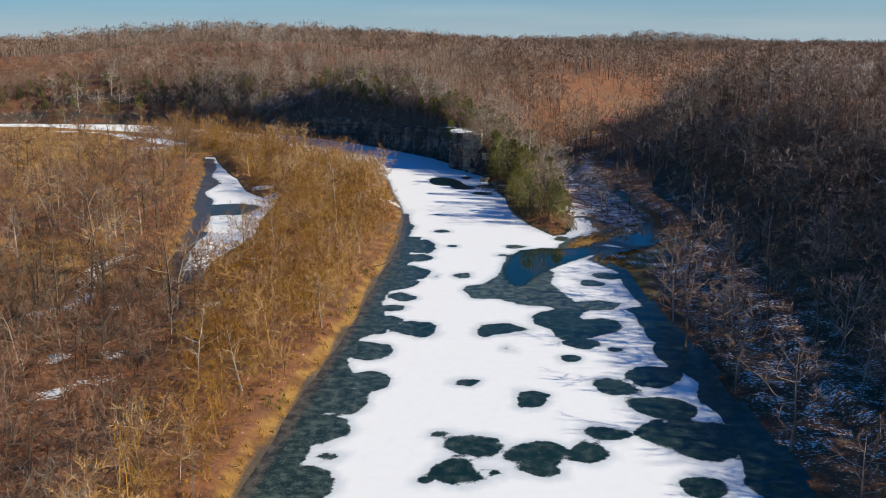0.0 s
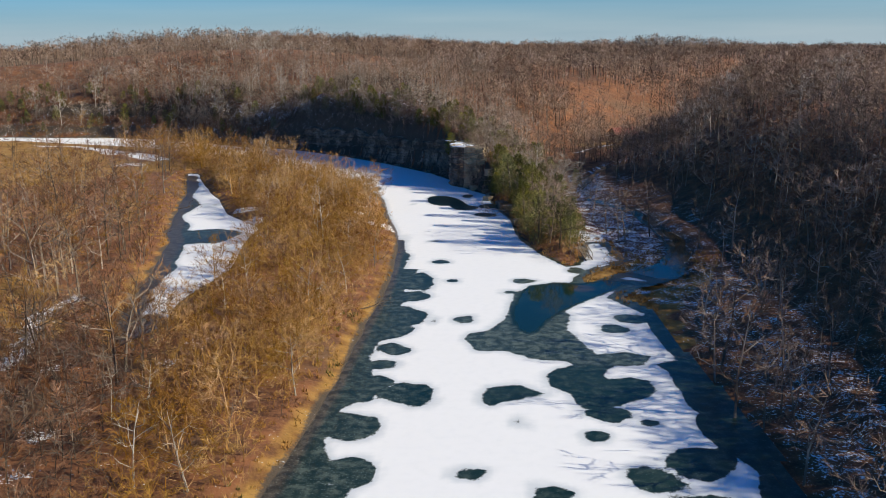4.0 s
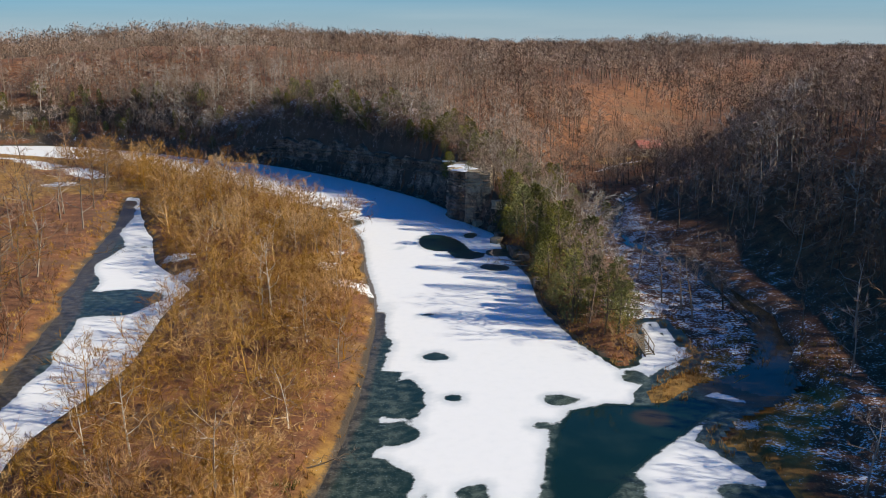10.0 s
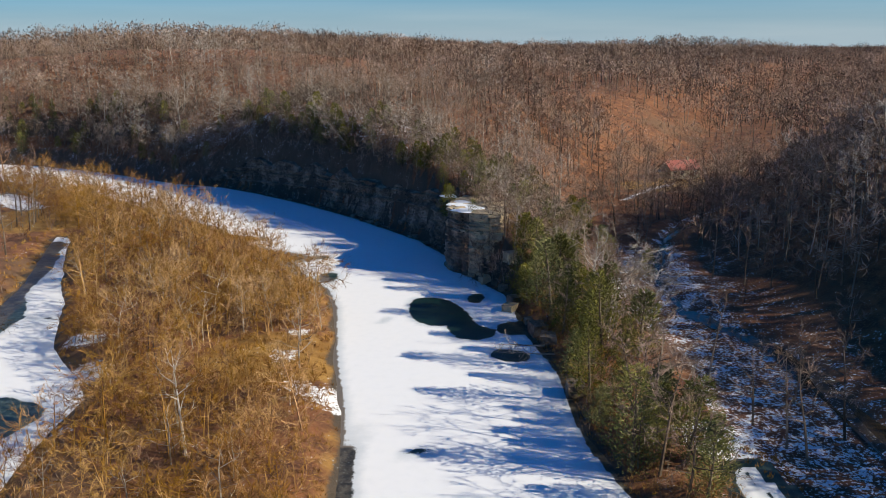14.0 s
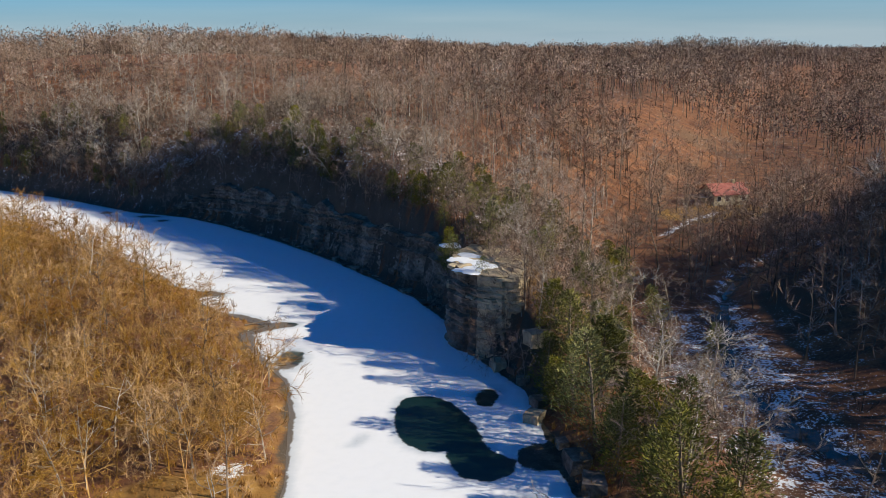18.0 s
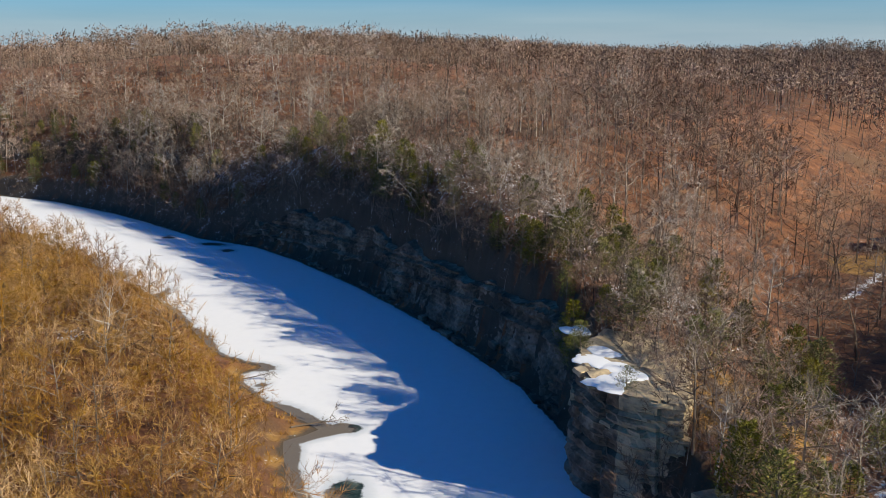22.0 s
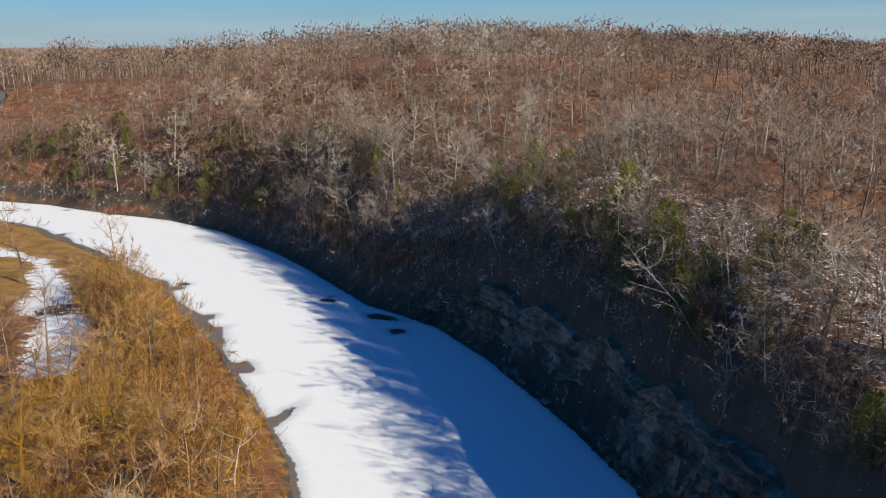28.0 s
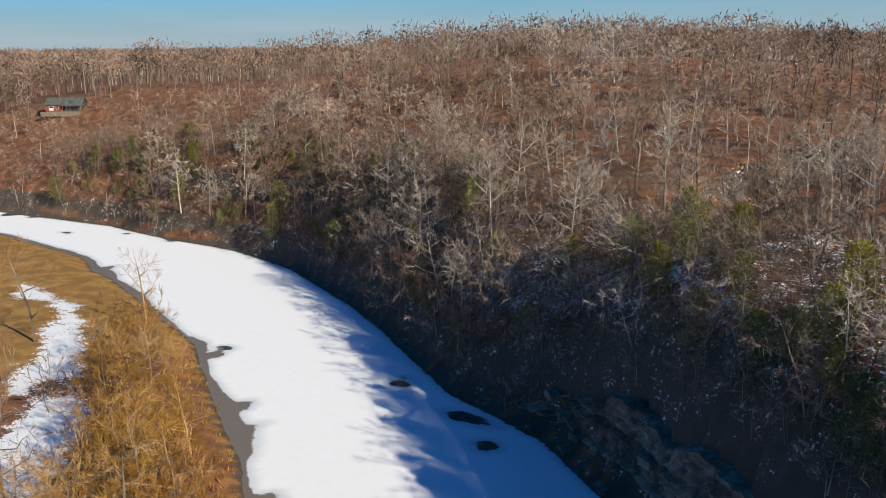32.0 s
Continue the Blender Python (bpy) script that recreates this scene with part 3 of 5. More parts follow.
cover = np.where(rim, 0.1, cover)
slough_left, _ = line_distance(ux, uy, SLOUGH[:8])
cover = np.where(~on_river & (ux < -40) & (uy < 330), np.minimum(cover, np.clip(0.5 + (slough_left - 3.6 - 3 * rough_noise(ux, uy, 15, 44, 3)) * 0.35, 0, 1)), cover)
cover = np.where(~on_river & (ux < -40), cover - 1.6 * np.clip(rough_noise(ux, uy, 15, 46, 4) - 0.12, 0, 1), cover)
creek_d, _ = line_distance(ux, uy, CREEK)
cover = np.where((creek_d < 7) & ~on_river & (ring_signed(ux, uy, INLET) > 0.6), 0.05, cover)
murk = np.clip(step(3.6, 0.8, -uw) * np.where(ux < -20, 1.0, 0.6) + 0.7 * (ux < -40) * (uy < 300) * step(5, 0, -uw), 0, 1)
murk = np.minimum(murk, 0.6)
murk = np.where((uy < 215) & on_river, 0.55 * step(2.4, 0.2, left_d), murk)
murk = np.maximum(murk, 1.0 * (left_d < 4) * (uy > 225) * (ux < -8))
d_deep = ring_signed(ux, uy, DEEP_POOL)
frost = np.where(d_deep < 40, 0.35 + 0.5 * step(14, 4, d_deep), 0.35) + 0.2 * (ux < -5)
frost *= step(-0.7, 0.5, d_deep) * (creek_d > 7)
d_long = ring_signed(ux, uy, LONG_POOL) + 0.4 * bumps
d_mouth = np.minimum(np.minimum(ring_signed(ux, uy, FROST_POOL), ring_signed(ux, uy, BIG_POOL)), ring_signed(ux, uy, MID_POOL)) + 0.7 * bumps
frost = np.where(ring_signed(ux, uy, FROST_POOL) < 0, np.maximum(frost, 0.8 * step(-0.7, 0.5, d_deep)), frost)
cover = np.clip(np.where(on_river, np.minimum(cover, 0.5 + 0.3 * np.minimum(d_mouth, np.minimum(d_deep, d_long))), cover), 0, 1)
frost *= 0.4 + 0.6 * step(-1, 3, d_long)
ice = new("water", fill("water", np.stack([ux, uy, np.zeros(len(ux))], 1), faces, [ICE], smooth=True))
# the 4 m disc is a brown reflection painted on the deep pool
paint(ice.data, np.stack([cover, np.clip(murk * (ux < 20), 0, 1), np.clip(disc(ux, uy, 36, 195, 9, 0.6) + 0.8 * disc(ux, uy, 22.5, 186.5, 4, 0.7) + (creek_d < 7) * ~on_river, 0, 1), frost], 1))
tagged(ice, "frozen river under white snow with dark wet holes", "river", kind="structure")


# ---- plants: patterns as arrays of places and triangles ----
class Growth:
    """Gathers tubes and slivers into arrays; slot 0 is bark, slot 1 twigs or leaves."""

    def __init__(self, seed):
        self.r = random.Random(seed)
        self.co, self.tri, self.slot = [], [], []

    def tube(self, points, radii, sides=4, slot=0):
        base = len(self.co)
        for i, (p, rad) in enumerate(zip(points, radii)):
            ahead = (points[min(i + 1, len(points) - 1)] - points[max(i - 1, 0)]).normalized()
            side = ahead.cross(Vector((0.31, 0.95, 0.02))).normalized()
            other = ahead.cross(side)
            for k in range(sides):
                a = math.tau * k / sides
                self.co.append(p + (side * math.cos(a) + other * math.sin(a)) * rad)
        for i in range(len(points) - 1):
            for k in range(sides):
                a, b = base + i * sides + k, base + i * sides + (k + 1) % sides
                self.tri += [(a, b, b + sides), (a, b + sides, a + sides)]
                self.slot += [slot, slot]

    def sliver(self, p, way, size, width, slot=1):
        base = len(self.co)
        side = way.cross(self.aim()).normalized() * (width / 2)
        self.co += [p - side, p + side, p + way * size]
        self.tri.append((base, base + 1, base + 2))
        self.slot.append(slot)

    def ribbon(self, a, b, c, width, slot=0):
        """A flat bent limb that tapers to its tip."""
        base = len(self.co)
        side = (c - a).cross(self.aim()).normalized() * (width / 2)
        self.co += [a - side, a + side, b - side * 0.65, b + side * 0.65, c]
        self.tri += [(base, base + 1, base + 3), (base, base + 3, base + 2), (base + 2, base + 3, base + 4)]
        self.slot += [slot] * 3

    def aim(self):
        g = self.r.gauss
        return Vector((g(0, 1), g(0, 1), g(0, 1))).normalized()

    def arrays(self):
        return np.array([tuple(c) for c in self.co], np.float32), np.array(self.tri, np.int32), np.array(self.slot, np.int32)


def bare_growth(seed, high=18.0, fork=0.4, reach=4.5, mains=6, seconds=4, twigs=380, twig=1.6, thick=0.055, sides=4, girth=0.012, lean=0.03, light=False):
    """A leafless tree: a crooked trunk, limbs that sweep outwards and up, side branches, and fans of fine twigs that follow them."""
    g = Growth(seed)
    r = g.r
    up = Vector((0, 0, 1))
    line = [Vector((0, 0, -0.8))]
    drift = Vector((r.gauss(0, lean), r.gauss(0, lean), 0))
    marks = (0.0, 0.3, 0.58, 0.86)
    for t0, t1 in zip(marks, marks[1:]):
        drift = drift + Vector((r.gauss(0, lean), r.gauss(0, lean), 0)) * 1.3
        line.append(Vector((line[-1].x, line[-1].y, high * t0)) + (up + drift) * high * (t1 - t0))
    rad = high * girth
    g.tube(line, [rad * 1.3, rad * 0.9, rad * 0.5, rad * 0.12], sides)

    def on_line(points, f):
        k = min(int(f * (len(points) - 1)), len(points) - 2)
        u = f * (len(points) - 1) - k
        return points[k].lerp(points[k + 1], u), (points[k + 1] - points[k]).normalized()

    heart = Vector((line[2].x, line[2].y, high * (0.47 + 0.35 * fork)))
    tall = high - heart.z
    fans = []
    turn0 = r.uniform(0, math.tau)
    for i in range(mains):
        u = (i + 0.2 + r.random() * 0.6) / mains
        a = turn0 + i * 2.4 + r.uniform(-0.4, 0.4)
        e = -0.6 + 1.9 * u + r.uniform(-0.15, 0.15)
        goal = heart + Vector((math.cos(a) * math.cos(e) * reach, math.sin(a) * math.cos(e) * reach, math.sin(e) * tall)) * r.uniform(0.55, 0.82)
        p0, _ = on_line(line, min(0.97, (fork + (0.80 - fork) * u) / 0.86))
        p0.z = min(p0.z, goal.z - 0.12 * high) if goal.z - 0.12 * high > high * fork * 0.6 else p0.z
        size = (goal - p0).length
        p1 = p0.lerp(goal, 0.5) + Vector((math.cos(a), math.sin(a), -0.4)) * size * r.uniform(0.0, 0.14) + g.aim() * size * 0.07
        lr = rad * (0.62 - 0.35 * u)
        if light:
            g.ribbon(p0, p1, goal, lr * 2.0)
        else:
            mid = p1.lerp(goal, 0.5) + g.aim() * size * 0.05
            g.tube([p0, p1, mid, goal], [lr, lr * 0.7, lr * 0.45, lr * 0.12], 3)
        clump = p1.lerp(goal, 0.55)
        for k in range(seconds):
            f = 0.3 + 0.7 * (k + r.random()) / seconds
            q, way = on_line([p0, p1, goal], f)
            w = (way * 0.7 + g.aim() + (q - heart).normalized() * 0.25).normalized()
            length = reach * r.uniform(0.28, 0.5)
            bend = q + w * length * 0.5 + g.aim() * length * 0.1
            tip = bend + (w + up * r.uniform(-0.1, 0.4) + g.aim() * 0.25).normalized() * length * 0.5
            g.ribbon(q, bend, tip, lr * 0.5 + 0.025)
            fans.append(([q, bend, tip], clump))
    for _ in range(twigs // 3):
        points, clump = r.choice(fans)
        q, way = on_line(points, r.uniform(0.15, 1.0))
        w = ((q - clump).normalized() * 0.6 + way * 0.4 + g.aim() * 0.6 + up * 0.12).normalized()
        size = twig * r.uniform(0.7, 1.3)
        g.sliver(q, w, size, thick * r.uniform(0.7, 1.2))
        for f in (0.2, 0.5):
            side = (w + g.aim() * 0.75).normalized()
            g.sliver(q + w * size * f, side, size * r.uniform(0.5, 0.8), thick * r.uniform(0.6, 1.0))
    return g.arrays()


def shrub_growth(seed, high=4.5, stems=12, twigs=170, fan=0.4, thick=0.04, twig=1.2):
    """A leafless broom: many slim stems from one root that arch outwards, with fine upright twigs."""
    g = Growth(seed)
    r = g.r
    up = Vector((0, 0, 1))
    lines = []

    def out_of(a, b):
        return Vector((b.x - a.x, b.y - a.y, 0.01)).normalized()

    for i in range(stems):
        a = math.tau * (i + r.random()) / stems
        out = Vector((math.cos(a), math.sin(a), 0))
        spread_out = fan * r.uniform(0.15, 1.1)
        start = out * r.uniform(0.02, 0.12) * high + Vector((0, 0, -0.3))
        way = (up + out * spread_out + g.aim() * 0.1).normalized()
        size = high * r.uniform(0.7, 1.08) * (1.05 - 0.25 * spread_out)
        mid = start + way * size * 0.5
        tip = mid + (way + g.aim() * 0.16 + out * 0.08).normalized() * size * 0.5
        g.ribbon(start, mid, tip, 0.07 + 0.008 * high)
        lines.append((start, mid, tip))
    done = 0
    while done < twigs:
        p0, p1, p2 = r.choice(lines)
        f = r.uniform(0.22, 1.0) ** 0.8
        q = p0.lerp(p1, f * 2) if f < 0.5 else p1.lerp(p2, f * 2 - 1)
        way = (p2 - p0).normalized()
        w = (way + out_of(p0, q) * 0.35 + g.aim() * 0.6).normalized()
        size = twig * r.uniform(0.7, 1.4)
        g.sliver(q, w, size, thick * r.uniform(0.7, 1.4))
        g.sliver(q + w * size * 0.35, (w + g.aim() * 0.7).normalized(), size * 0.7, thick * r.uniform(0.6, 1.1))
        done += 2
    return g.arrays()


def cedar_growth(seed, high=8.0, wide=2.2, clumps=55, leaves=16, ragged=0.35):
    """A cedar: a trunk hidden by dense ascending sprays that narrow to an uneven tip."""
    g = Growth(seed)
    r = g.r
    g.tube([Vector((0, 0, -0.5)), Vector((r.gauss(0, 0.15), r.gauss(0, 0.15), high * 0.55)), Vector((0, 0, high * 0.95))], [high * 0.02, high * 0.013, 0.02], 5)
    for i in range(clumps):
        t = 0.06 + 0.93 * ((i + r.random()) / clumps)
        a = i * 2.4 + r.uniform(-0.4, 0.4)
        rim = wide * (1 - t) ** 0.5 * min(1.0, 0.5 + 1.7 * t) * r.uniform(1 - ragged, 1 + ragged) + 0.1
        stem = Vector((0, 0, high * t - 0.25 * rim))
        out = Vector((math.cos(a), math.sin(a), r.uniform(0.25, 0.6)))
        heart = stem + out * rim * 0.7
        g.sliver(stem, (heart - stem).normalized(), (heart - stem).length, 0.07, 0)
        size = 0.22 + 0.26 * rim
        for k in range(leaves):
            f = (k + r.random()) / leaves
            p = stem.lerp(stem + out * rim, 0.35 + 0.6 * f) + g.aim() * size * (1.15 - 0.7 * f)
            w = (out.normalized() + g.aim() * 0.7 + Vector((0, 0, 0.25))).normalized()
            g.sliver(p, w, r.uniform(0.3, 0.62), r.uniform(0.09, 0.17))
    return g.arrays()


def tuft_growth(seed, high=15.0, twigs=28, broad=1.0):
    """A far tree: trunk, and a round loose crown of fine sprays that rise and spread."""
    g = Growth(seed)
    r = g.r
    g.tube([Vector((0, 0, -1)), Vector((0, 0, high * 0.8))], [high * 0.013, 0.03], 3)
    heart = Vector((0, 0, high * 0.45))
    for _ in range(twigs):
        p = g.aim() * r.uniform(0.45, 1.0)
        p = Vector((p.x * 5.0 * broad, p.y * 5.0 * broad, high * (0.60 + 0.26 * p.z)))
        w = ((p - heart).normalized() * 0.25 + g.aim()).normalized()
        g.sliver(p, w, r.uniform(1.0, 1.7) * broad**0.5, r.uniform(0.22, 0.4) * broad)
    return g.arrays()


NEAR_TREES = [bare_growth(100 + i, 15.5 + 0.8 * i, 0.26 + 0.04 * (i % 4), 5.2 + 0.4 * (i % 3), 10, 5, 960, 1.2, 0.06, girth=0.0105) for i in range(6)]
TREES = [bare_growth(150 + i, 15.5 + 0.8 * i, 0.24 + 0.04 * (i % 4), 5.4 + 0.4 * (i % 3), 9, 4, 435, 1.45, 0.165, 3, 0.0105, light=True) for i in range(6)]
WIDE_TREES = [bare_growth(200 + i, 11.5 + i, 0.18, 5.2, 9, 4, 630, 1.2, 0.048, girth=0.0105, lean=0.05) for i in range(4)]
MID_TREES = [bare_growth(300 + i, 15.0 + 0.8 * i, 0.24, 6.2, 7, 3, 300, 1.45, 0.15, 3, 0.008, light=True) for i in range(5)]
BROW_TREES = [bare_growth(340 + i, 6.0 + 0.9 * i, 0.10, 4.2, 7, 4, 330, 1.1, 0.055, 3, 0.0105, 0.09, light=True) for i in range(5)]
EDGE_TREES = [bare_growth(350 + i, 8.0 + 0.9 * i, 0.18, 4.4, 8, 3, 330, 1.05, 0.06, 3, 0.0085, 0.09) for i in range(4)]
WILLOWS = [bare_growth(440 + i, 6.8 + 0.8 * i, 0.07, 4.2, 9, 4, 660, 0.95, 0.045, 3, 0.011, 0.06, light=True) for i in range(4)]
SLOPE_TREES = [bare_growth(360 + i, 9.5 + i, 0.2, 4.4, 8, 3, 270, 1.3, 0.10, 3, 0.0105, 0.05, light=True) for i in range(4)]
SLIM_TREES = [bare_growth(380 + i, 14 + i, 0.40, 3.4, 6, 3, 240, 1.3, 0.11, 3, 0.008, 0.03, light=True) for i in range(4)]
FAR_TREES = [tuft_growth(400 + i, 14 + i, 96) for i in range(4)]
RIM_TREES = [tuft_growth(420 + i, 13.5 + i, 30, 2.2) for i in range(3)]
SHRUBS = [bare_growth(500 + i, 4.4 + 0.6 * i, 0.06, 3.1 + 0.2 * i, 8, 3, 405, 0.9, 0.046, 3, 0.009, 0.09, light=True) for i in range(5)]
FAR_SHRUBS = [shrub_growth(530 + i, 4.0 + 0.5 * i, 5, 80, 0.8, 0.075, 1.2) for i in range(3)]
CEDARS = [cedar_growth(600 + i, 7.6 + 1.1 * i, 2.7 + 0.3 * i, 92, 25, 0.42) for i in range(4)]
rng = np.random.default_rng(4)


def scatter(x0, x1, y0, y1, cell, chance):
    """Jittered places where chance(x, y) beats a throw."""
    x, y = np.meshgrid(np.arange(x0, x1, cell), np.arange(y0, y1, cell))
    x, y = x.ravel() + rng.uniform(0, cell, x.size), y.ravel() + rng.uniform(0, cell, x.size)
    ok = rng.random(x.size) < chance(x, y)
    return np.stack([x[ok], y[ok]], 1)


def plant_stuff(name, places, patterns, mats, low, high_scale, label, category, tilt=0.05):
    """All plants of one stretch in one mesh."""
    cos, tris, slots, tones, base = [], [], [], [], 0
    z = height(places[:, 0], places[:, 1])
    pick = rng.integers(0, len(patterns), len(places))
    for j, (co, tri, slot) in enumerate(patterns):
        m = np.flatnonzero(pick == j)
        if not len(m):
            continue
        a, s = rng.uniform(0, math.tau, len(m)), rng.uniform(low, high_scale, len(m))
        lx, ly = rng.normal(0, tilt, len(m)), rng.normal(0, tilt, len(m))
        c, n = np.cos(a)[:, None], np.sin(a)[:, None]
        x, y, h = co[None, :, 0], co[None, :, 1], co[None, :, 2]
        px = (x * c - y * n + h * lx[:, None]) * s[:, None] + places[m, 0][:, None]
        py = (x * n + y * c + h * ly[:, None]) * s[:, None] + places[m, 1][:, None]
        pz = h * s[:, None] + z[m][:, None]
        cos.append(np.stack([px, py, pz], -1).reshape(-1, 3))
        tris.append((tri[None] + (np.arange(len(m)) * len(co))[:, None, None]).reshape(-1, 3) + base)
        slots.append(np.tile(slot, len(m)))
        tones.append(np.repeat(rng.random(len(m)), len(co)))
        base += len(m) * len(co)
    ob = new(name, fill(name, np.concatenate(cos), np.concatenate(tris), mats, np.concatenate(slots)))
    tone = ob.data.attributes.new("tone", "FLOAT", "POINT")
    tone.data.foreach_set("value", np.concatenate(tones).astype(np.float32))
    return tagged(ob, label, category, kind="stuff")


def plant_thing(name, pattern, bark, leaf, label, category, group, crown):
    """One plant as a thing: an Empty at its foot with a trunk and a crown."""
    co, tri, slot = pattern
    root = new(name)
    for s, part_name, m in ((0, "trunk" if crown != "twig_crown" else "stem_clump", bark), (1, crown, leaf)):
        t = tri[slot == s]
        used, t = np.unique(t, return_inverse=True)
        ob = new(part_name, fill(part_name, co[used], t.reshape(-1, 3), [m]))
        ob.parent = root
    return tagged(root, label, category, group)


def repeat_things(models, places, low, high_scale, tilt=2.5):
    z = height(places[:, 0], places[:, 1])
    first = set()
    for (x, y), h in zip(places, z):
        k = int(rng.integers(0, len(models)))
        turn = pose(x, y, h, rng.normal(0, tilt), rng.normal(0, tilt), rng.uniform(0, 360))
        size = rng.uniform(low, high_scale)
        ob = models[k]
        if k in first:
            ob = copy_thing(models[k], turn)
        else:
            first.add(k)
            ob.matrix_basis = turn
        ob.scale = (size, size, size)
    for k, ob in enumerate(models):
        if k not in first:
            for o in (*ob.children_recursive, ob):
                bpy.data.objects.remove(o)


def land(x, y, margin=1.0):
    return waters(x, y) > margin


def on_island(x, y):
    """The strip between river and slough, and the brushy bank that carries on from it."""
    ring = [(-19, 60), (-16.2, 121), (-13, 165), (-11.2, 200), (-13.2, 233), (-19.8, 276), (-28.2, 308), (-53, 336), (-80, 363), (-100, 380), (-129, 402), (-150, 410),
            (-140, 392), (-122, 378), (-104, 352), (-88, 330), (-76, 301), (-57, 256), (-45, 238), (-42.4, 199), (-45, 180), (-33, 128), (-26, 60)]
    return within(x, y, ring)


def clearing(x, y):
    out = disc(x, y, -23, 250, 13, 0.5)
    for cx, cy, r in ((-78, 172, 13), (-150, 325, 50), (-165, 398, 36), (-215, 405, 60), (-118, 350, 12)):
        out = np.maximum(out, disc(x, y, cx, cy, r, 0.35))
    return out


def north_land(x, y):
    return within(x, y, NORTH_LAND)


def bank_way(x, y):
    return line_distance(x, y, RIGHT_BANK)


def valley_open(x, y):
    """Where the creek's valley floor is thin of trees."""
    dv, _ = line_distance(x, y, VALLEY)
    return np.maximum(step(26, 10, dv) * step(190, 215, y) * step(330, 300, y) * 0.8, step(2.5, -0.5, ring_signed(x, y, FLAT)))


def house_open(x, y):
    return np.maximum(np.maximum(disc(x, y, 73, 405, 12, 0.3), disc(x, y, 63, 391, 11, 0.4)), np.maximum(disc(x, y, -288, 502, 13, 0.4), disc(x, y, -281, 491, 9, 0.3)))


def split(places, count, middle):
    """The places nearest to a line, and the rest."""
    d, _ = line_distance(places[:, 0], places[:, 1], middle)
    order = np.argsort(d)
    return places[order[:count]], places[order[count:]]


FLIGHT_LINE = [(0, 60), (0, 150), (0, 240), (-15, 330), (-60, 385), (-110, 410)]

# Shrubs of the island and the left bank
brush = scatter(-150, -8, 70, 415, 2.25, lambda x, y: on_island(x, y) * land(x, y, np.where(y > 310, 4.6, 2.6)) * (ring_signed(x, y, POND) > 1) * (1 - 0.93 * clearing(x, y)) * (0.68 + 0.6 * rough_noise(x, y, 16, 51)))
near_brush, far_brush = split(brush, 290, [(-14, 150), (-12, 210), (-20, 275), (-28, 308), (-53, 336), (-100, 380)])
tan = [plant_thing("willow_shrub", p, SHRUB, SHRUB, "leafless tan willow shrub on the brown river bank", "shrub", "willow shrubs of the bank", "twig_crown") for p in SHRUBS]
repeat_things(tan, near_brush, 0.7, 1.35)
pick = rng.random(len(far_brush)) < 0.82
far_off = far_brush[:, 0] < -60
plant_stuff("thicket", far_brush[pick & far_off], SHRUBS, [SHRUB, SHRUB], 0.7, 1.3, "dense leafless tan thicket along the far bank", "thicket")
plant_stuff("thicket", far_brush[pick & ~far_off], SHRUBS, [SHRUB, SHRUB], 0.55, 1.25, "dense leafless tan thicket between river and slough", "thicket")
plant_stuff("thicket", far_brush[~pick], SHRUBS, [BARK, RED_SHRUB], 0.7, 1.3, "leafless russet thicket between river and slough", "thicket")
west = scatter(-230, -22, 60, 415, 3.3, lambda x, y: (~north_land(x, y)) * (~on_island(x, y)) * land(x, y, 1.2) * (1 - clearing(x, y)) * np.clip(0.22 + 0.8 * rough_noise(x, y, 35, 61) - 0.3 * (y < 160) * (x > -80), 0, 1))
plant_stuff("thicket", west, FAR_SHRUBS, [BARK, RED_SHRUB], 0.7, 1.3, "leafless brown thicket beyond the slough", "thicket")

corner = scatter(-80, -22, 55, 160, 3.0, lambda x, y: (line_distance(x, y, SIDE_CHANNEL)[0] > 2.2) * (~north_land(x, y)) * (~on_island(x, y)) * land(x, y, 1.0) * (0.62 + 0.5 * rough_noise(x, y, 14, 67)))
dim = rng.random(len(corner)) < 0.45
plant_stuff("thicket", corner[dim], SHRUBS, [BARK, BRUSH], 0.9, 1.6, "dark leafless brush on the snowy bottomland", "thicket")
plant_stuff("thicket", corner[~dim], SHRUBS, [BARK, RED_SHRUB], 0.9, 1.7, "tall leafless brown thicket on the snowy bottomland", "thicket")

# Trees
trees_w = scatter(-240, -22, 70, 415, 7.4, lambda x, y: (~north_land(x, y)) * (~on_island(x, y)) * land(x, y, 2) * (1 - 0.97 * clearing(x, y)) * np.clip(0.75 + rough_noise(x, y, 45, 63), 0, 1) * ((y > 135) | (x < -75)))
near_w, rest_w = split(trees_w, 260, [(-50, 160), (-70, 240), (-90, 320), (-130, 360)])
grey_w = rng.random(len(near_w)) < 0.6
plant_stuff("woodland", near_w[grey_w], WIDE_TREES, [BARK, RED_SHRUB], 0.95, 1.45, "tall leafless russet-brown trees standing along the slough", "woodland")
plant_stuff("woodland", near_w[~grey_w], WIDE_TREES, [BARK, SHRUB], 0.85, 1.3, "leafless tan trees standing along the slough", "woodland")
plant_stuff("woodland", rest_w, SLOPE_TREES, [BARK, SHRUB], 1.0, 1.75, "leafless tan bottomland trees beyond the slough", "woodland")
trees_i = scatter(-130, -14, 90, 400, 7.5, lambda x, y: on_island(x, y) * land(x, y, np.where(y > 310, 5.0, 3.0)) * (ring_signed(x, y, POND) > 2) * (np.where(y > 285, 0.68, 0.32) + 0.5 * rough_noise(x, y, 30, 66)))
pale = [plant_thing("bare_tree", p, PALE_BARK, SHRUB, "slender leafless tree with a pale trunk on the bank", "tree", "trees of the island", "crown") for p in WIDE_TREES]
repeat_things(pale, trees_i[trees_i[:, 1] < 285], 0.45, 0.8, 4)
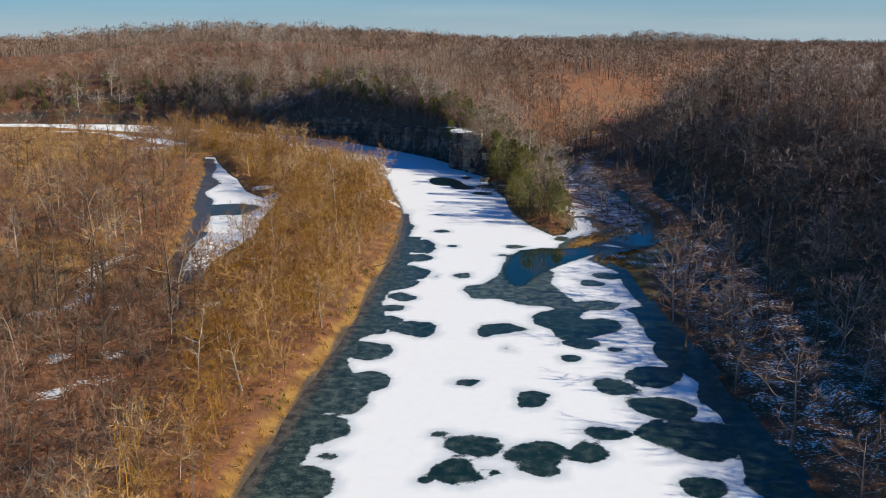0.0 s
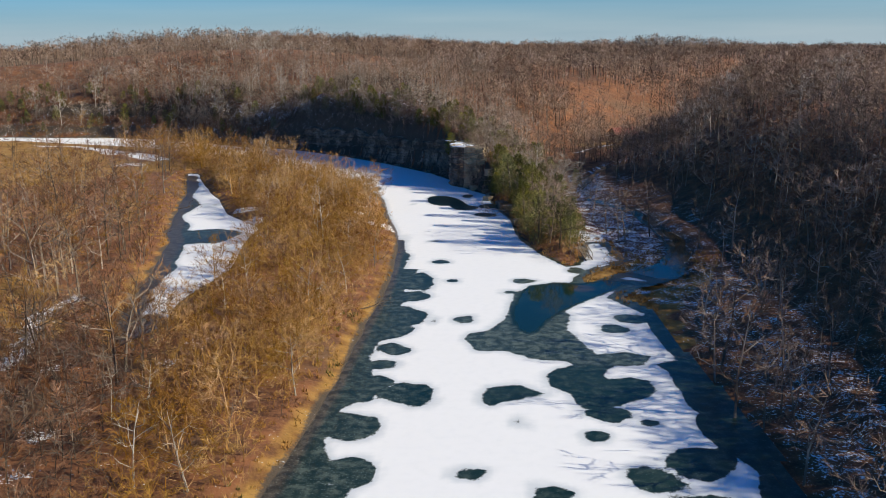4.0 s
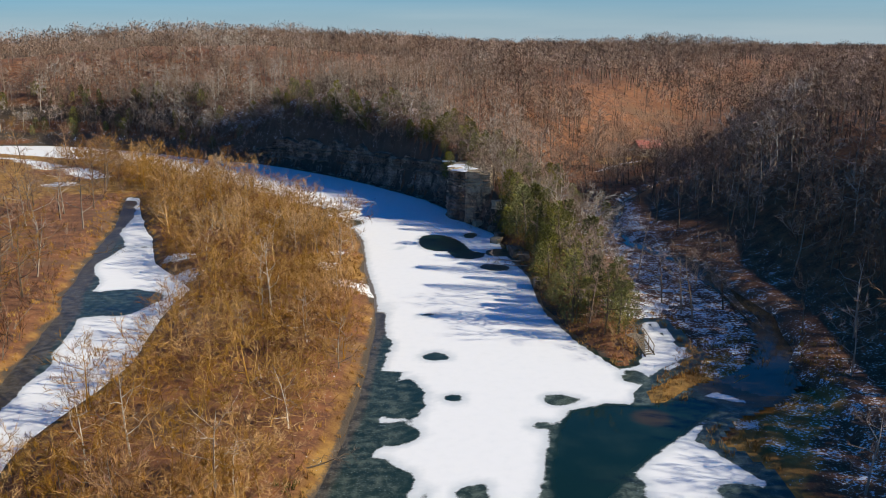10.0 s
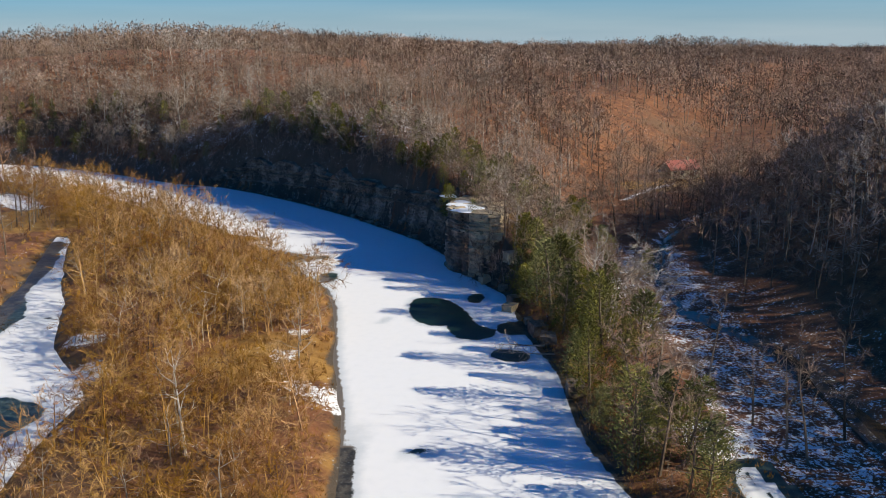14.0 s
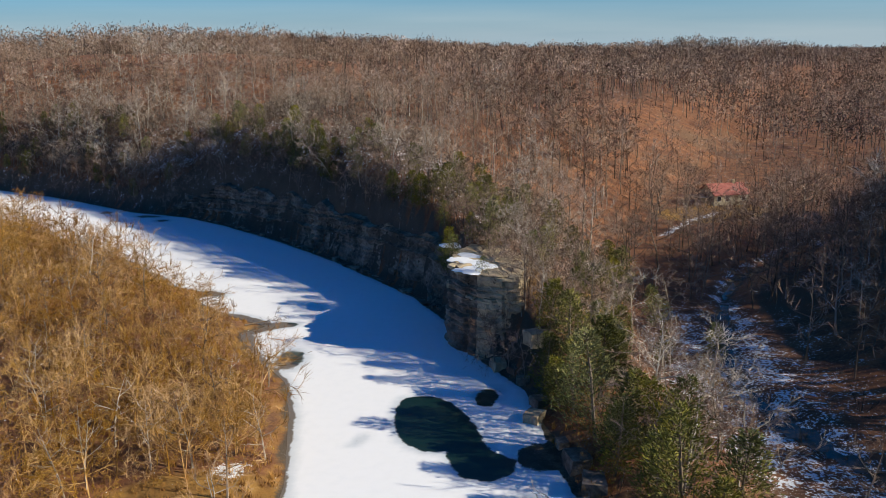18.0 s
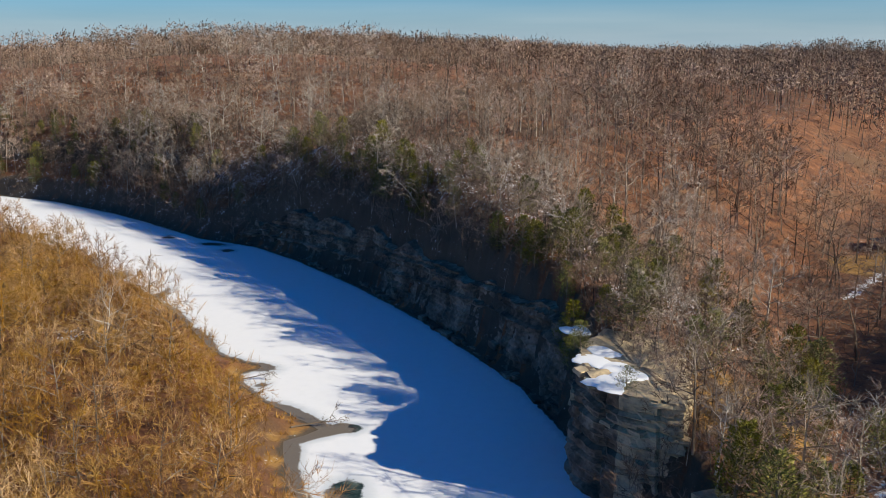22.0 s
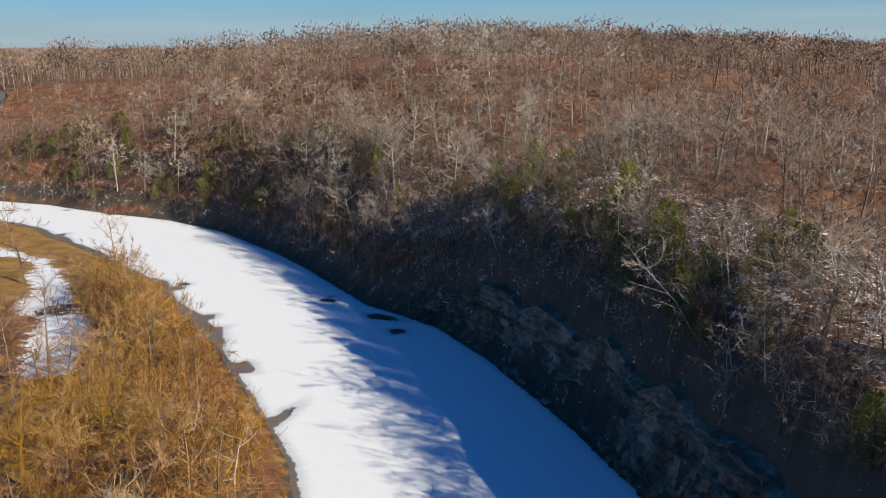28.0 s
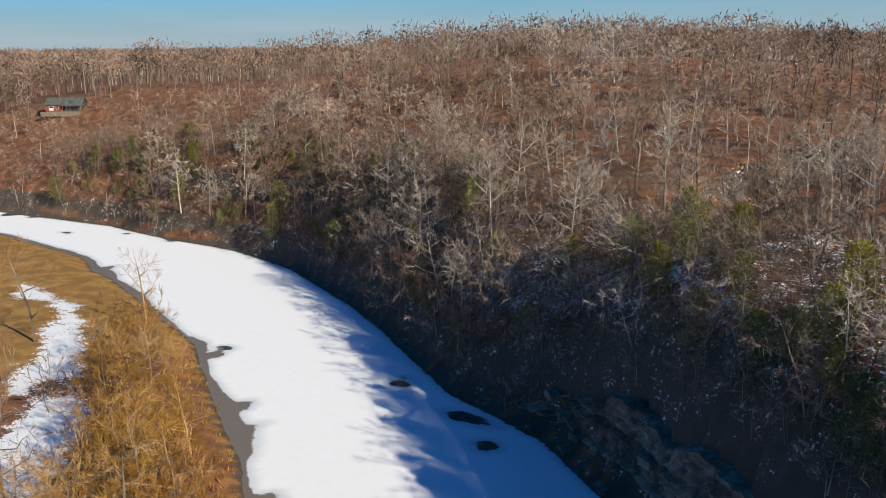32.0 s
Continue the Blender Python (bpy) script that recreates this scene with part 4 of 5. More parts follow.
tan_tree = [plant_thing("bare_tree", p, BARK, SHRUB, "leafless tan tree rising above the bank thicket", "tree", "trees of the island", "crown") for p in WIDE_TREES[:3]]
repeat_things(tan_tree, trees_i[trees_i[:, 1] >= 285], 0.6, 1.05, 4)

round_at = scatter(-130, -14, 120, 400, 5.6, lambda x, y: on_island(x, y) * land(x, y, np.where(y > 310, 5.0, 3.0)) * (ring_signed(x, y, POND) > 2) * (1 - 0.9 * clearing(x, y)) * np.where(y > 340, 0.35, np.where(y > 240, 0.6, 0.34)))
willow = [plant_thing("willow_tree", p, PALE_BARK if i == 1 else SHRUB, SHRUB, "round-crowned leafless orange-tan willow on the bank", "tree", "willows of the bank", "crown") for i, p in enumerate(WILLOWS)]
repeat_things(willow, round_at, 0.75, 1.35, 4)


def mouth_open(x, y):
    """The grassy banks about the creek's mouth."""
    return np.maximum(np.maximum(disc(x, y, 33, 195, 13, 0.3), disc(x, y, 38, 183, 13, 0.4)), np.maximum(disc(x, y, 32, 168, 7, 0.4), disc(x, y, 44, 205, 8, 0.4)))


def right_wood(x, y):
    d, s = bank_way(x, y)
    brow = (d < 24) * (s > S_ROCK + 6) * (s < S_CLIFF + 12)
    return (1 - brow) * (1 - 0.72 * disc(x, y, 14, 307, 18, 0.4)) * (1 - 0.95 * mouth_open(x, y)) * north_land(x, y) * land(x, y, 1.5) * (1 - 0.97 * valley_open(x, y)) * (1 - house_open(x, y))


core = scatter(-300, 150, 80, 520, 6.4, lambda x, y: right_wood(x, y) * (line_distance(x, y, FLIGHT_LINE)[0] < 120) * np.where((x > 2) & (y > 300), 1.0, 0.78))
low_ground = height(core[:, 0], core[:, 1]) < 4.5
flood, core = core[low_ground], core[~low_ground]
flood = flood[rng.random(len(flood)) < 0.75]
near_flood, rest_flood = split(flood, 120, [(33, 100), (33, 170), (26, 220), (20, 280)])
wide = [plant_thing("spreading_tree", p, BARK, TWIG, "leafless spreading grey tree on the low bank", "tree", "trees of the low bank", "crown") for p in WIDE_TREES]
repeat_things(wide, near_flood, 0.6, 1.05, 4)
plant_stuff("woodland", rest_flood, WIDE_TREES, [BARK, TWIG], 0.75, 1.25, "leafless grey bottomland trees along the creek", "woodland")
near_core, rest_core = split(core, 170, [(14, 290), (0, 310), (-10, 330), (-40, 372), (-80, 408)])
grey = [plant_thing("bare_tree", p, BARK if i % 5 else PALE_BARK, TWIG if i % 5 else PALE_TWIG, "tall leafless grey-brown tree on the wooded bank" if i % 5 else "tall leafless tree with pale bark on the wooded bank", "tree", "trees of the wooded bank", "crown") for i, p in enumerate(NEAR_TREES)]
repeat_things(grey, near_core, 0.48, 0.9, 4)
pick = rng.random(len(rest_core)) < 0.15
inner = (rest_core[:, 0] > 0) & (rest_core[:, 1] > 300)
plant_stuff("woodland", rest_core[~pick & ~inner], TREES, [BARK, TWIG], 0.48, 0.92, "leafless grey-brown hillside woodland", "woodland")
plant_stuff("woodland", rest_core[~pick & inner], TREES, [BARK, TWIG], 0.66, 1.05, "tall leafless grey-brown woodland behind the outcrop", "woodland")
plant_stuff("woodland", rest_core[pick], TREES, [PALE_BARK, PALE_TWIG], 0.6, 0.95, "pale-barked leafless trees among the hillside woodland", "woodland")


def in_sight(x, y):
    """The wedge of far country that the valley opens up to."""
    return (x < 0.54 * y + 12) * ((-x < 0.56 * y + 8) | (-x < 1.65 * (y - 310) + 40))


def outward(x, y):
    return np.hypot(x, y - 260)


mid = scatter(-480, 330, 60, 740, 8.6, lambda x, y: right_wood(x, y) * (line_distance(x, y, FLIGHT_LINE)[0] >= 120) * (outward(x, y) < 480) * 0.9 * in_sight(x, y))
near_mid = line_distance(mid[:, 0], mid[:, 1], FLIGHT_LINE)[0] < 195
plant_stuff("woodland", mid[near_mid], MID_TREES, [BARK, TWIG], 0.48, 0.72, "leafless grey-brown woods on the far hillsides", "woodland")
back = mid[~near_mid]
dusky = rng.random(len(back)) < 0.45
plant_stuff("woodland", back[~dusky], FAR_TREES, [BARK, TWIG], 0.9, 1.2, "leafless grey-brown woods behind the valley", "woodland")
plant_stuff("woodland", back[dusky], FAR_TREES, [BARK, BRUSH], 0.9, 1.2, "dark leafless woods behind the valley", "woodland")
far = scatter(-1100, 900, 150, 1400, 10.2, lambda x, y: north_land(x, y) * (outward(x, y) >= 470) * (outward(x, y) < 950) * in_sight(x, y) * np.where(outward(x, y) < 720, 0.9, 0.5))
dusky = rng.random(len(far)) < 0.45
plant_stuff("woodland", far[~dusky], FAR_TREES, [BARK, TWIG], 1.0, 1.4, "distant leafless woods along the horizon", "woodland")
plant_stuff("woodland", far[dusky], FAR_TREES, [BARK, BRUSH], 1.0, 1.4, "dark distant leafless woods along the horizon", "woodland")
rim_wood = scatter(-2000, 1400, 200, 2300, 21.0, lambda x, y: north_land(x, y) * (outward(x, y) >= 930) * (outward(x, y) < 2000) * in_sight(x, y) * 0.9)
dusky = rng.random(len(rim_wood)) < 0.45
plant_stuff("woodland", rim_wood[~dusky], RIM_TREES, [BARK, TWIG], 0.9, 1.2, "distant leafless woods on the flat skyline", "woodland")
plant_stuff("woodland", rim_wood[dusky], RIM_TREES, [BARK, BRUSH], 0.9, 1.2, "dark distant leafless woods on the flat skyline", "woodland")
hang = scatter(-150, 20, 285, 450, 2.1, lambda x, y: north_land(x, y) * land(x, y, 0.6) * (bank_way(x, y)[0] < 13) * (bank_way(x, y)[0] > 3.6) * (bank_way(x, y)[1] > S_ROCK - 4) * 0.7)
# lit half keeps TWIG; the rest has shade put into its twig colour
lit = rng.random(len(hang)) < 0.5
plant_stuff("undergrowth", hang[lit], BROW_TREES, [BARK, TWIG], 0.4, 0.85, "leafless grey-brown brush rooted in the cliff brow", "undergrowth")
plant_stuff("undergrowth", hang[~lit], BROW_TREES, [BARK, BRUSH], 0.35, 0.75, "leafless grey brush hanging over the cliff", "undergrowth")
cling = scatter(-150, 12, 290, 450, 1.75, lambda x, y: north_land(x, y) * (bank_way(x, y)[0] < 8.5) * (bank_way(x, y)[0] > 3.6) * (bank_way(x, y)[1] > S_ROCK + 8) * 0.75)
plant_stuff("undergrowth", cling, EDGE_TREES, [BARK, TWIG], 0.28, 0.55, "leafless brush clinging to the steep brow", "undergrowth", 0.25)
edge = scatter(-160, 20, 290, 460, 2.7, lambda x, y: north_land(x, y) * (bank_way(x, y)[0] < 26) * (bank_way(x, y)[0] > 4.6) * (bank_way(x, y)[1] > S_ROCK + 4) * 0.8)
pick = rng.random(len(edge)) < 0.24
plant_stuff("woodland", edge[~pick], EDGE_TREES, [BARK, BRUSH], 0.5, 0.95, "leafless grey trees leaning over the cliff edge", "woodland", 0.14)
plant_stuff("woodland", edge[pick], EDGE_TREES, [PALE_BARK, PALE_TWIG], 0.65, 1.15, "pale-limbed leafless trees leaning over the cliff edge", "woodland", 0.2)
under = scatter(-260, 90, 90, 480, 4.5, lambda x, y: right_wood(x, y) * (line_distance(x, y, FLIGHT_LINE)[0] < 110) * 0.45 * (0.6 + 0.8 * rough_noise(x, y, 25, 71)))
plant_stuff("undergrowth", under, FAR_SHRUBS, [BARK, BRUSH], 0.4, 0.9, "leafless grey undergrowth below the trees", "undergrowth")

def east_side(x, y):
    return right_wood(x, y) * (~within(x, y, WEST_OF_VALLEY) | (y < 195)) * (line_distance(x, y, CREEK)[0] > 4)


slope = scatter(32, 130, 80, 400, 5.3, lambda x, y: east_side(x, y) * np.where(y < 220, 0.22 + 0.63 * step(12, 30, x - 32), 0.85))
plant_stuff("woodland", slope, SLOPE_TREES, [BARK, TWIG], 0.75, 1.3, "dense leafless grey woods on the shaded slope", "woodland")
slim = scatter(-230, 110, 285, 520, 7.4, lambda x, y: right_wood(x, y) * (height(x, y) > 5) * (line_distance(x, y, FLIGHT_LINE)[0] < 150) * 0.6)
pick = rng.random(len(slim)) < 0.25
plant_stuff("woodland", slim[~pick], SLIM_TREES, [BARK, TWIG], 0.5, 0.85, "slender leafless trees crowding the hillside", "woodland")
plant_stuff("woodland", slim[pick], SLIM_TREES, [PALE_BARK, TWIG], 0.5, 0.85, "slender pale-trunked trees crowding the hillside", "woodland")

bend_brush = scatter(-260, -66, 396, 485, 3.1, lambda x, y: north_land(x, y) * land(x, y, 0.8) * (bank_way(x, y)[0] < 27) * 0.75)
plant_stuff("undergrowth", bend_brush, EDGE_TREES, [BARK, TWIG], 0.35, 0.8, "leafless grey-brown brush on the far river bend", "undergrowth", 0.1)

foot_brush = scatter(1, 16, 284, 297, 2.0, lambda x, y: north_land(x, y) * land(x, y, 0.5) * 0.8)
plant_stuff("undergrowth", foot_brush, BROW_TREES, [BARK, TWIG], 0.5, 0.95, "leafless brush at the foot of the outcrop", "undergrowth", 0.16)

grey_point = scatter(14, 36, 208, 305, 5.2, lambda x, y: north_land(x, y) * land(x, y, 2) * (bank_way(x, y)[0] > 6) * (bank_way(x, y)[0] < 22) * (y > 225) * (ring_signed(x, y, FLAT) > 2.5) * 0.8)
pale_bush = [plant_thing("pale_tree", p, PALE_BARK, PALE_TWIG if i % 2 else TWIG, "pale round-crowned leafless tree behind the cedars", "tree", "pale trees of the point", "crown") for i, p in enumerate(WILLOWS)]
repeat_things(pale_bush, grey_point, 0.9, 1.5, 4)

# Cedars on the point, above the outcrop and along the far bend
point = scatter(8, 34, 204, 248, 3.4, lambda x, y: north_land(x, y) * land(x, y, 1.5) * (bank_way(x, y)[0] < 9) * (ring_signed(x, y, FLAT) > 1) * 0.5)
above = scatter(-12, 36, 290, 345, 4.2, lambda x, y: north_land(x, y) * (bank_way(x, y)[0] < 30) * (bank_way(x, y)[0] > 3) * 0.34 * ((x > 10) | (y > 303)))
bend = scatter(-240, -70, 395, 480, 5.5, lambda x, y: north_land(x, y) * (bank_way(x, y)[0] < 22) * (bank_way(x, y)[0] > 2.5) * np.where(x < -88, 0.6, 0.12))
brow_cedars = scatter(-75, 5, 300, 415, 3.5, lambda x, y: north_land(x, y) * (bank_way(x, y)[0] < 15) * (bank_way(x, y)[0] > 4.2) * (bank_way(x, y)[1] > S_ROCK + 6) * (bank_way(x, y)[1] < S_CLIFF) * (0.55 + 0.4 * rough_noise(x, y, 22, 97, 2)))
cedars = [plant_thing("cedar_tree", p, BARK, CEDAR, "dark olive-green cedar on the rocky bank", "tree", "cedars of the bank", "crown") for p in CEDARS]
repeat_things(cedars, np.concatenate([bend, brow_cedars]), 0.35, 0.75, 4)
cedars = [plant_thing("cedar_tree", p, BARK, CEDAR, "olive-green cedar on the slope above the outcrop", "tree", "cedars above the outcrop", "crown") for p in CEDARS]
repeat_things(cedars, above, 0.42, 0.85, 4)
cedars = [plant_thing("cedar_tree", p, BARK, CEDAR, "broad olive-green cedar on the low point", "tree", "cedars of the point", "crown") for p in CEDARS]
repeat_things(cedars, point, 0.6, 1.1, 4)
dark_stand = scatter(10, 25, 246, 291, 3.6, lambda x, y: north_land(x, y) * land(x, y, 1.5) * (bank_way(x, y)[0] < 11) * (ring_signed(x, y, FLAT) > 2) * 0.62)
cedars = [plant_thing("cedar_tree", p, BARK, CEDAR, "tall dark green cedar below the outcrop", "tree", "cedars below the outcrop", "crown") for p in CEDARS]
repeat_things(cedars, dark_stand, 0.75, 1.15, 4)


# Dry grass on the banks and clearings
def tussock_growth(seed):
    g = Growth(seed)
    for _ in range(13):
        p = Vector((g.r.gauss(0, 0.22), g.r.gauss(0, 0.22), -0.05))
        g.sliver(p, (g.aim() * 0.5 + Vector((0, 0, 1))).normalized(), g.r.uniform(0.35, 0.85), g.r.uniform(0.06, 0.13))
    return g.arrays()


TUSSOCKS = [tussock_growth(800 + i) for i in range(4)]
bank_grass = scatter(-130, -8, 85, 400, 1.3, lambda x, y: (~north_land(x, y)) * (waters(x, y) > 0.5) * (waters(x, y) < 6) * 0.5)
open_grass = scatter(-60, -10, 225, 275, 1.2, lambda x, y: land(x, y, 0.8) * disc(x, y, -24, 250, 18, 0.4) * 0.6)
mouth_grass = scatter(24, 60, 165, 215, 1.0, lambda x, y: north_land(x, y) * (waters(x, y) > 0.3) * (waters(x, y) < 7) * np.clip(0.4 + rough_noise(x, y, 9, 88), 0, 1))
point_brush = scatter(10, 32, 200, 292, 1.9, lambda x, y: north_land(x, y) * land(x, y, 0.5) * (bank_way(x, y)[0] < 7) * (ring_signed(x, y, FLAT) > 0) * 0.5)
plant_stuff("undergrowth", point_brush, SHRUBS, [BARK, SHRUB], 0.3, 0.7, "leafless tan brush between the cedars of the point", "undergrowth")
point_grass = scatter(10, 34, 198, 295, 0.9, lambda x, y: north_land(x, y) * (waters(x, y) > 0.2) * (waters(x, y) < 4) * 0.6)
plant_stuff("grass", np.concatenate([bank_grass, open_grass, mouth_grass, point_grass]), TUSSOCKS, [GRASS, GRASS], 0.6, 1.3, "dry orange-brown grass tussocks along the banks", "grass")

green_tuft = scatter(-24, -9, 80, 172, 1.1, lambda x, y: (~north_land(x, y)) * (waters(x, y) > 0.9) * (waters(x, y) < 3.4) * np.clip(2.2 * rough_noise(x, y, 7, 93, 3) - 0.35, 0, 1))
plant_stuff("grass", green_tuft, TUSSOCKS, [GREEN_GRASS, GREEN_GRASS], 0.7, 1.4, "olive-green grass clumps on the river bank", "grass")

# ---- rock ----
def stone_mesh(seed, mats):
    """A weathered block, one unit across, with worn edges and a rough face."""
    r = random.Random(seed)
    bm = bmesh.new()
    bmesh.ops.create_cube(bm, size=1.0)
    bmesh.ops.subdivide_edges(bm, edges=bm.edges, cuts=1, use_grid_fill=True)
    for v in bm.verts:
        far_out = v.co.length
        v.co *= 1 - 0.12 * max(0, far_out - 0.7)
        v.co += Vector((r.uniform(-1, 1), r.uniform(-1, 1), r.uniform(-0.5, 0.5))) * 0.07
    me = bpy.data.meshes.new("stone")
    bm.to_mesh(me)
    bm.free()
    for m in mats:
        me.materials.append(m)
    return me


GREY_STONES = [stone_mesh(700 + i, [ROCK]) for i in range(6)]
TAN_STONES = [stone_mesh(720 + i, [TAN_ROCK]) for i in range(4)]


def snow_mesh(seed):
    """A low ragged cushion of snow, about one unit across."""
    r = random.Random(seed)
    bm = bmesh.new()
    throws = [r.uniform(0.3, 0.62) for _ in range(9)]
    rims = [(throws[i // 2 % 9] + throws[(i + 1) // 2 % 9]) / 2 + r.uniform(-0.03, 0.03) for i in range(18)]
    rings = []
    for share, z in ((1.0, -0.5), (0.94, 0.1), (0.72, 0.42), (0.4, 0.5)):
        rings.append([bm.verts.new((math.cos(math.tau * i / 18) * q * share, math.sin(math.tau * i / 18) * q * share, z + r.uniform(-0.06, 0.06))) for i, q in enumerate(rims)])
    for a, b in zip(rings, rings[1:]):
        for i in range(18):
            bm.faces.new((a[i], a[(i + 1) % 18], b[(i + 1) % 18], b[i]))
    bm.faces.new(rings[-1])
    me = bpy.data.meshes.new("snow_patch")
    bm.to_mesh(me)
    bm.free()
    for p in me.polygons:
        p.use_smooth = True
    me.materials.append(SNOW)
    return me


SNOW_PADS = [snow_mesh(740 + i) for i in range(4)]


def piece(name, me, parent, x, y, z, sx, sy, sz, turn=0.0, tip=0.0):
    ob = new(name, me)
    ob.parent = parent
    ob.matrix_basis = pose(x, y, z, tip, 0, turn) @ Matrix.Diagonal((sx, sy, sz, 1))
    return ob


def along(line, s):
    for (ax, ay), (bx, by) in zip(line, line[1:]):
        size = math.hypot(bx - ax, by - ay)
        if s <= size:
            return Vector((ax + (bx - ax) * s / size, ay + (by - ay) * s / size, 0)), math.atan2(by - ay, bx - ax)
        s -= size
    return Vector((*line[-1], 0)), 0.0


r = random.Random(9)
cliff = tagged(new("cliff"), "banded grey sandstone cliff rising from the ice", "cliff")
wobble = [r.uniform(-1, 1) for _ in range(60)]


def buttress(s):
    i, f = divmod(max(s, 0) / 5.0, 1)
    return wobble[int(i) % 60] * (1 - f) + wobble[(int(i) + 1) % 60] * f


def rock_face(name, s0, s1, tall, seed):
    """A banded face: beds that stand out or weather back, cut by joints and swelling into buttresses."""
    ns, nz = int((s1 - s0) / 0.55), 34
    co = []
    rr = random.Random(seed)
    beds = [rr.uniform(-0.5, 0.6) for _ in range(nz + 30)]
    for i in range(ns + 1):
        s = s0 + (s1 - s0) * i / ns
        p, a = along(RIGHT_BANK, s)
        inward = Vector((math.sin(a), -math.cos(a), 0))
        ends = min(1.0, (s - s0 + 2) / 8, (s1 - s + 1) / 26)
        top_here = tall * max(0.15, ends) * (1 + 0.16 * buttress(s + 55))
        for j in range(nz + 1):
            v = j / nz
            z = -0.6 + v * (top_here + 0.6)
            bed = beds[int((z + 2 + 0.05 * s) / 0.42) % len(beds)]
            joint = 0.5 if abs((s + 0.4 * z) % 6.3 - 3) < 0.3 else 0.0
            deep = 1.6 + 0.13 * z + 0.8 * buttress(s) + bed + joint + 0.3 * noise.noise((s * 0.7, z * 0.9, seed)) + 0.14 * noise.noise((s * 2.3, z * 2.9, 5.0))
            if v > 0.94:
                deep += (v - 0.94) * 55
            q = p + inward * deep
            co.append((q.x, q.y, z + 0.12 * noise.noise((s * 1.3, z, 9.0))))
    return fill(name, np.array(co), grid_faces(nz + 1, ns + 1), [ROCK])


face = new("rock_face", rock_face("rock_face", S_ROCK - 2, S_CLIFF + 12, 10.4, 3))
face.parent = cliff
for _ in range(70):
    s = r.uniform(S_ROCK, S_CLIFF + 4)
    p, a = along(RIGHT_BANK, s)
    inward = Vector((math.sin(a), -math.cos(a), 0))
    z = r.choice((0.0, 0.1, 0.2, 0.3, r.uniform(2, 8)))
    q = p + inward * (0.7 + 0.14 * z + 0.8 * buttress(s) + r.uniform(-0.3, 0.5) + (0.7 if z > 1 else 0))
    piece("stone", r.choice(GREY_STONES), cliff, q.x, q.y, z, r.uniform(0.8, 2.4), r.uniform(0.8, 1.6), r.uniform(0.4, 1.1), math.degrees(a) + r.uniform(-20, 20), r.uniform(-8, 8))

outcrop = tagged(new("rock_outcrop"), "banded tan sandstone outcrop with a flat top under snow patches", "rock")
LEDGE = [(9.3, 296.8), (8.4, 294.2), (6.0, 294.9), (3.0, 296.7), (0.6, 299.2), (-0.8, 303.5), (-0.6, 310), (2, 315), (7.5, 314), (10, 308), (9.8, 302)]


def ledge_rock(name, ring, low, high, seed):
    """A steep block of thin beds that stand out or weather back, with a rough flat top."""
    rr = random.Random(seed)
    size = sum(math.dist(a, b) for a, b in zip(ring, ring[1:] + ring[:1]))
    count, nz = 110, 46
    mx, my = sum(p[0] for p in ring) / len(ring), sum(p[1] for p in ring) / len(ring)
    beds = [rr.uniform(-0.32, 0.38) for _ in range(80)]
    co = []
    for i in range(count):
        p, _ = along(ring + ring[:1], size * i / count)
        out = Vector((p.x - mx, p.y - my, 0)).normalized()
        for j in range(nz + 1):
            v = j / nz
            z = low + (high - low) * v
            bed = beds[int((z + 0.03 * i) / 0.34) % 80]
            crack = 0.45 if (i * 7) % 23 < 2 else 0.0
            deep = bed + crack - 0.08 * (high - z) + 0.5 * noise.noise((p.x * 0.35, p.y * 0.35, z * 0.12)) + 0.25 * noise.noise((p.x * 1.4, p.y * 1.4, z * 1.6))
            q = p - out * deep
            co.append((q.x, q.y, z + (0.25 * noise.noise((p.x * 0.6, p.y * 0.6, 3.0)) if v > 0.9 else 0)))
    faces = [(i * (nz + 1) + j, ((i + 1) % count) * (nz + 1) + j, ((i + 1) % count) * (nz + 1) + j + 1, i * (nz + 1) + j + 1) for i in range(count) for j in range(nz)]
    ringed = [co[i * (nz + 1) + nz] for i in range(count)]
    last = [i * (nz + 1) + nz for i in range(count)]
    for share in (0.75, 0.5, 0.25, 0.02):
        base = len(co)
        co += [(mx + (x - mx) * share, my + (y - my) * share, z + 0.3 * noise.noise((x * share * 0.8, y * share * 0.8, 1.0))) for x, y, z in ringed]
        here = [base + i for i in range(count)]
        faces += [(last[i], last[(i + 1) % count], here[(i + 1) % count], here[i]) for i in range(count)]
        last = here
    # sunward side in tan; the other side's shade is painted with darker rock
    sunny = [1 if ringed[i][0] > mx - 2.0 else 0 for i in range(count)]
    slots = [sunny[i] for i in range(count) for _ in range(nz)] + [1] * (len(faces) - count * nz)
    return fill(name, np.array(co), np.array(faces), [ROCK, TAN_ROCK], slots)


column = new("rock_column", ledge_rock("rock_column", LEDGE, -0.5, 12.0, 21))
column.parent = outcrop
for x, y, sx, sy in (((-1.2, 313.8, 3.6, 3.0), (0.2, 304.6, 3.4, 2.6), (1.9, 306.8, 2.6, 3.2), (3.1, 303.2, 2.8, 2.6), (1.7, 298.3, 3.6, 3.4), (3.5, 300.4, 3.2, 2.4), (2.2, 302.1, 1.6, 1.4))):
    piece("snow_patch", r.choice(SNOW_PADS), outcrop, x, y, 12.08, sx * 1.3, sy * 1.3, 0.2, r.uniform(0, 180))
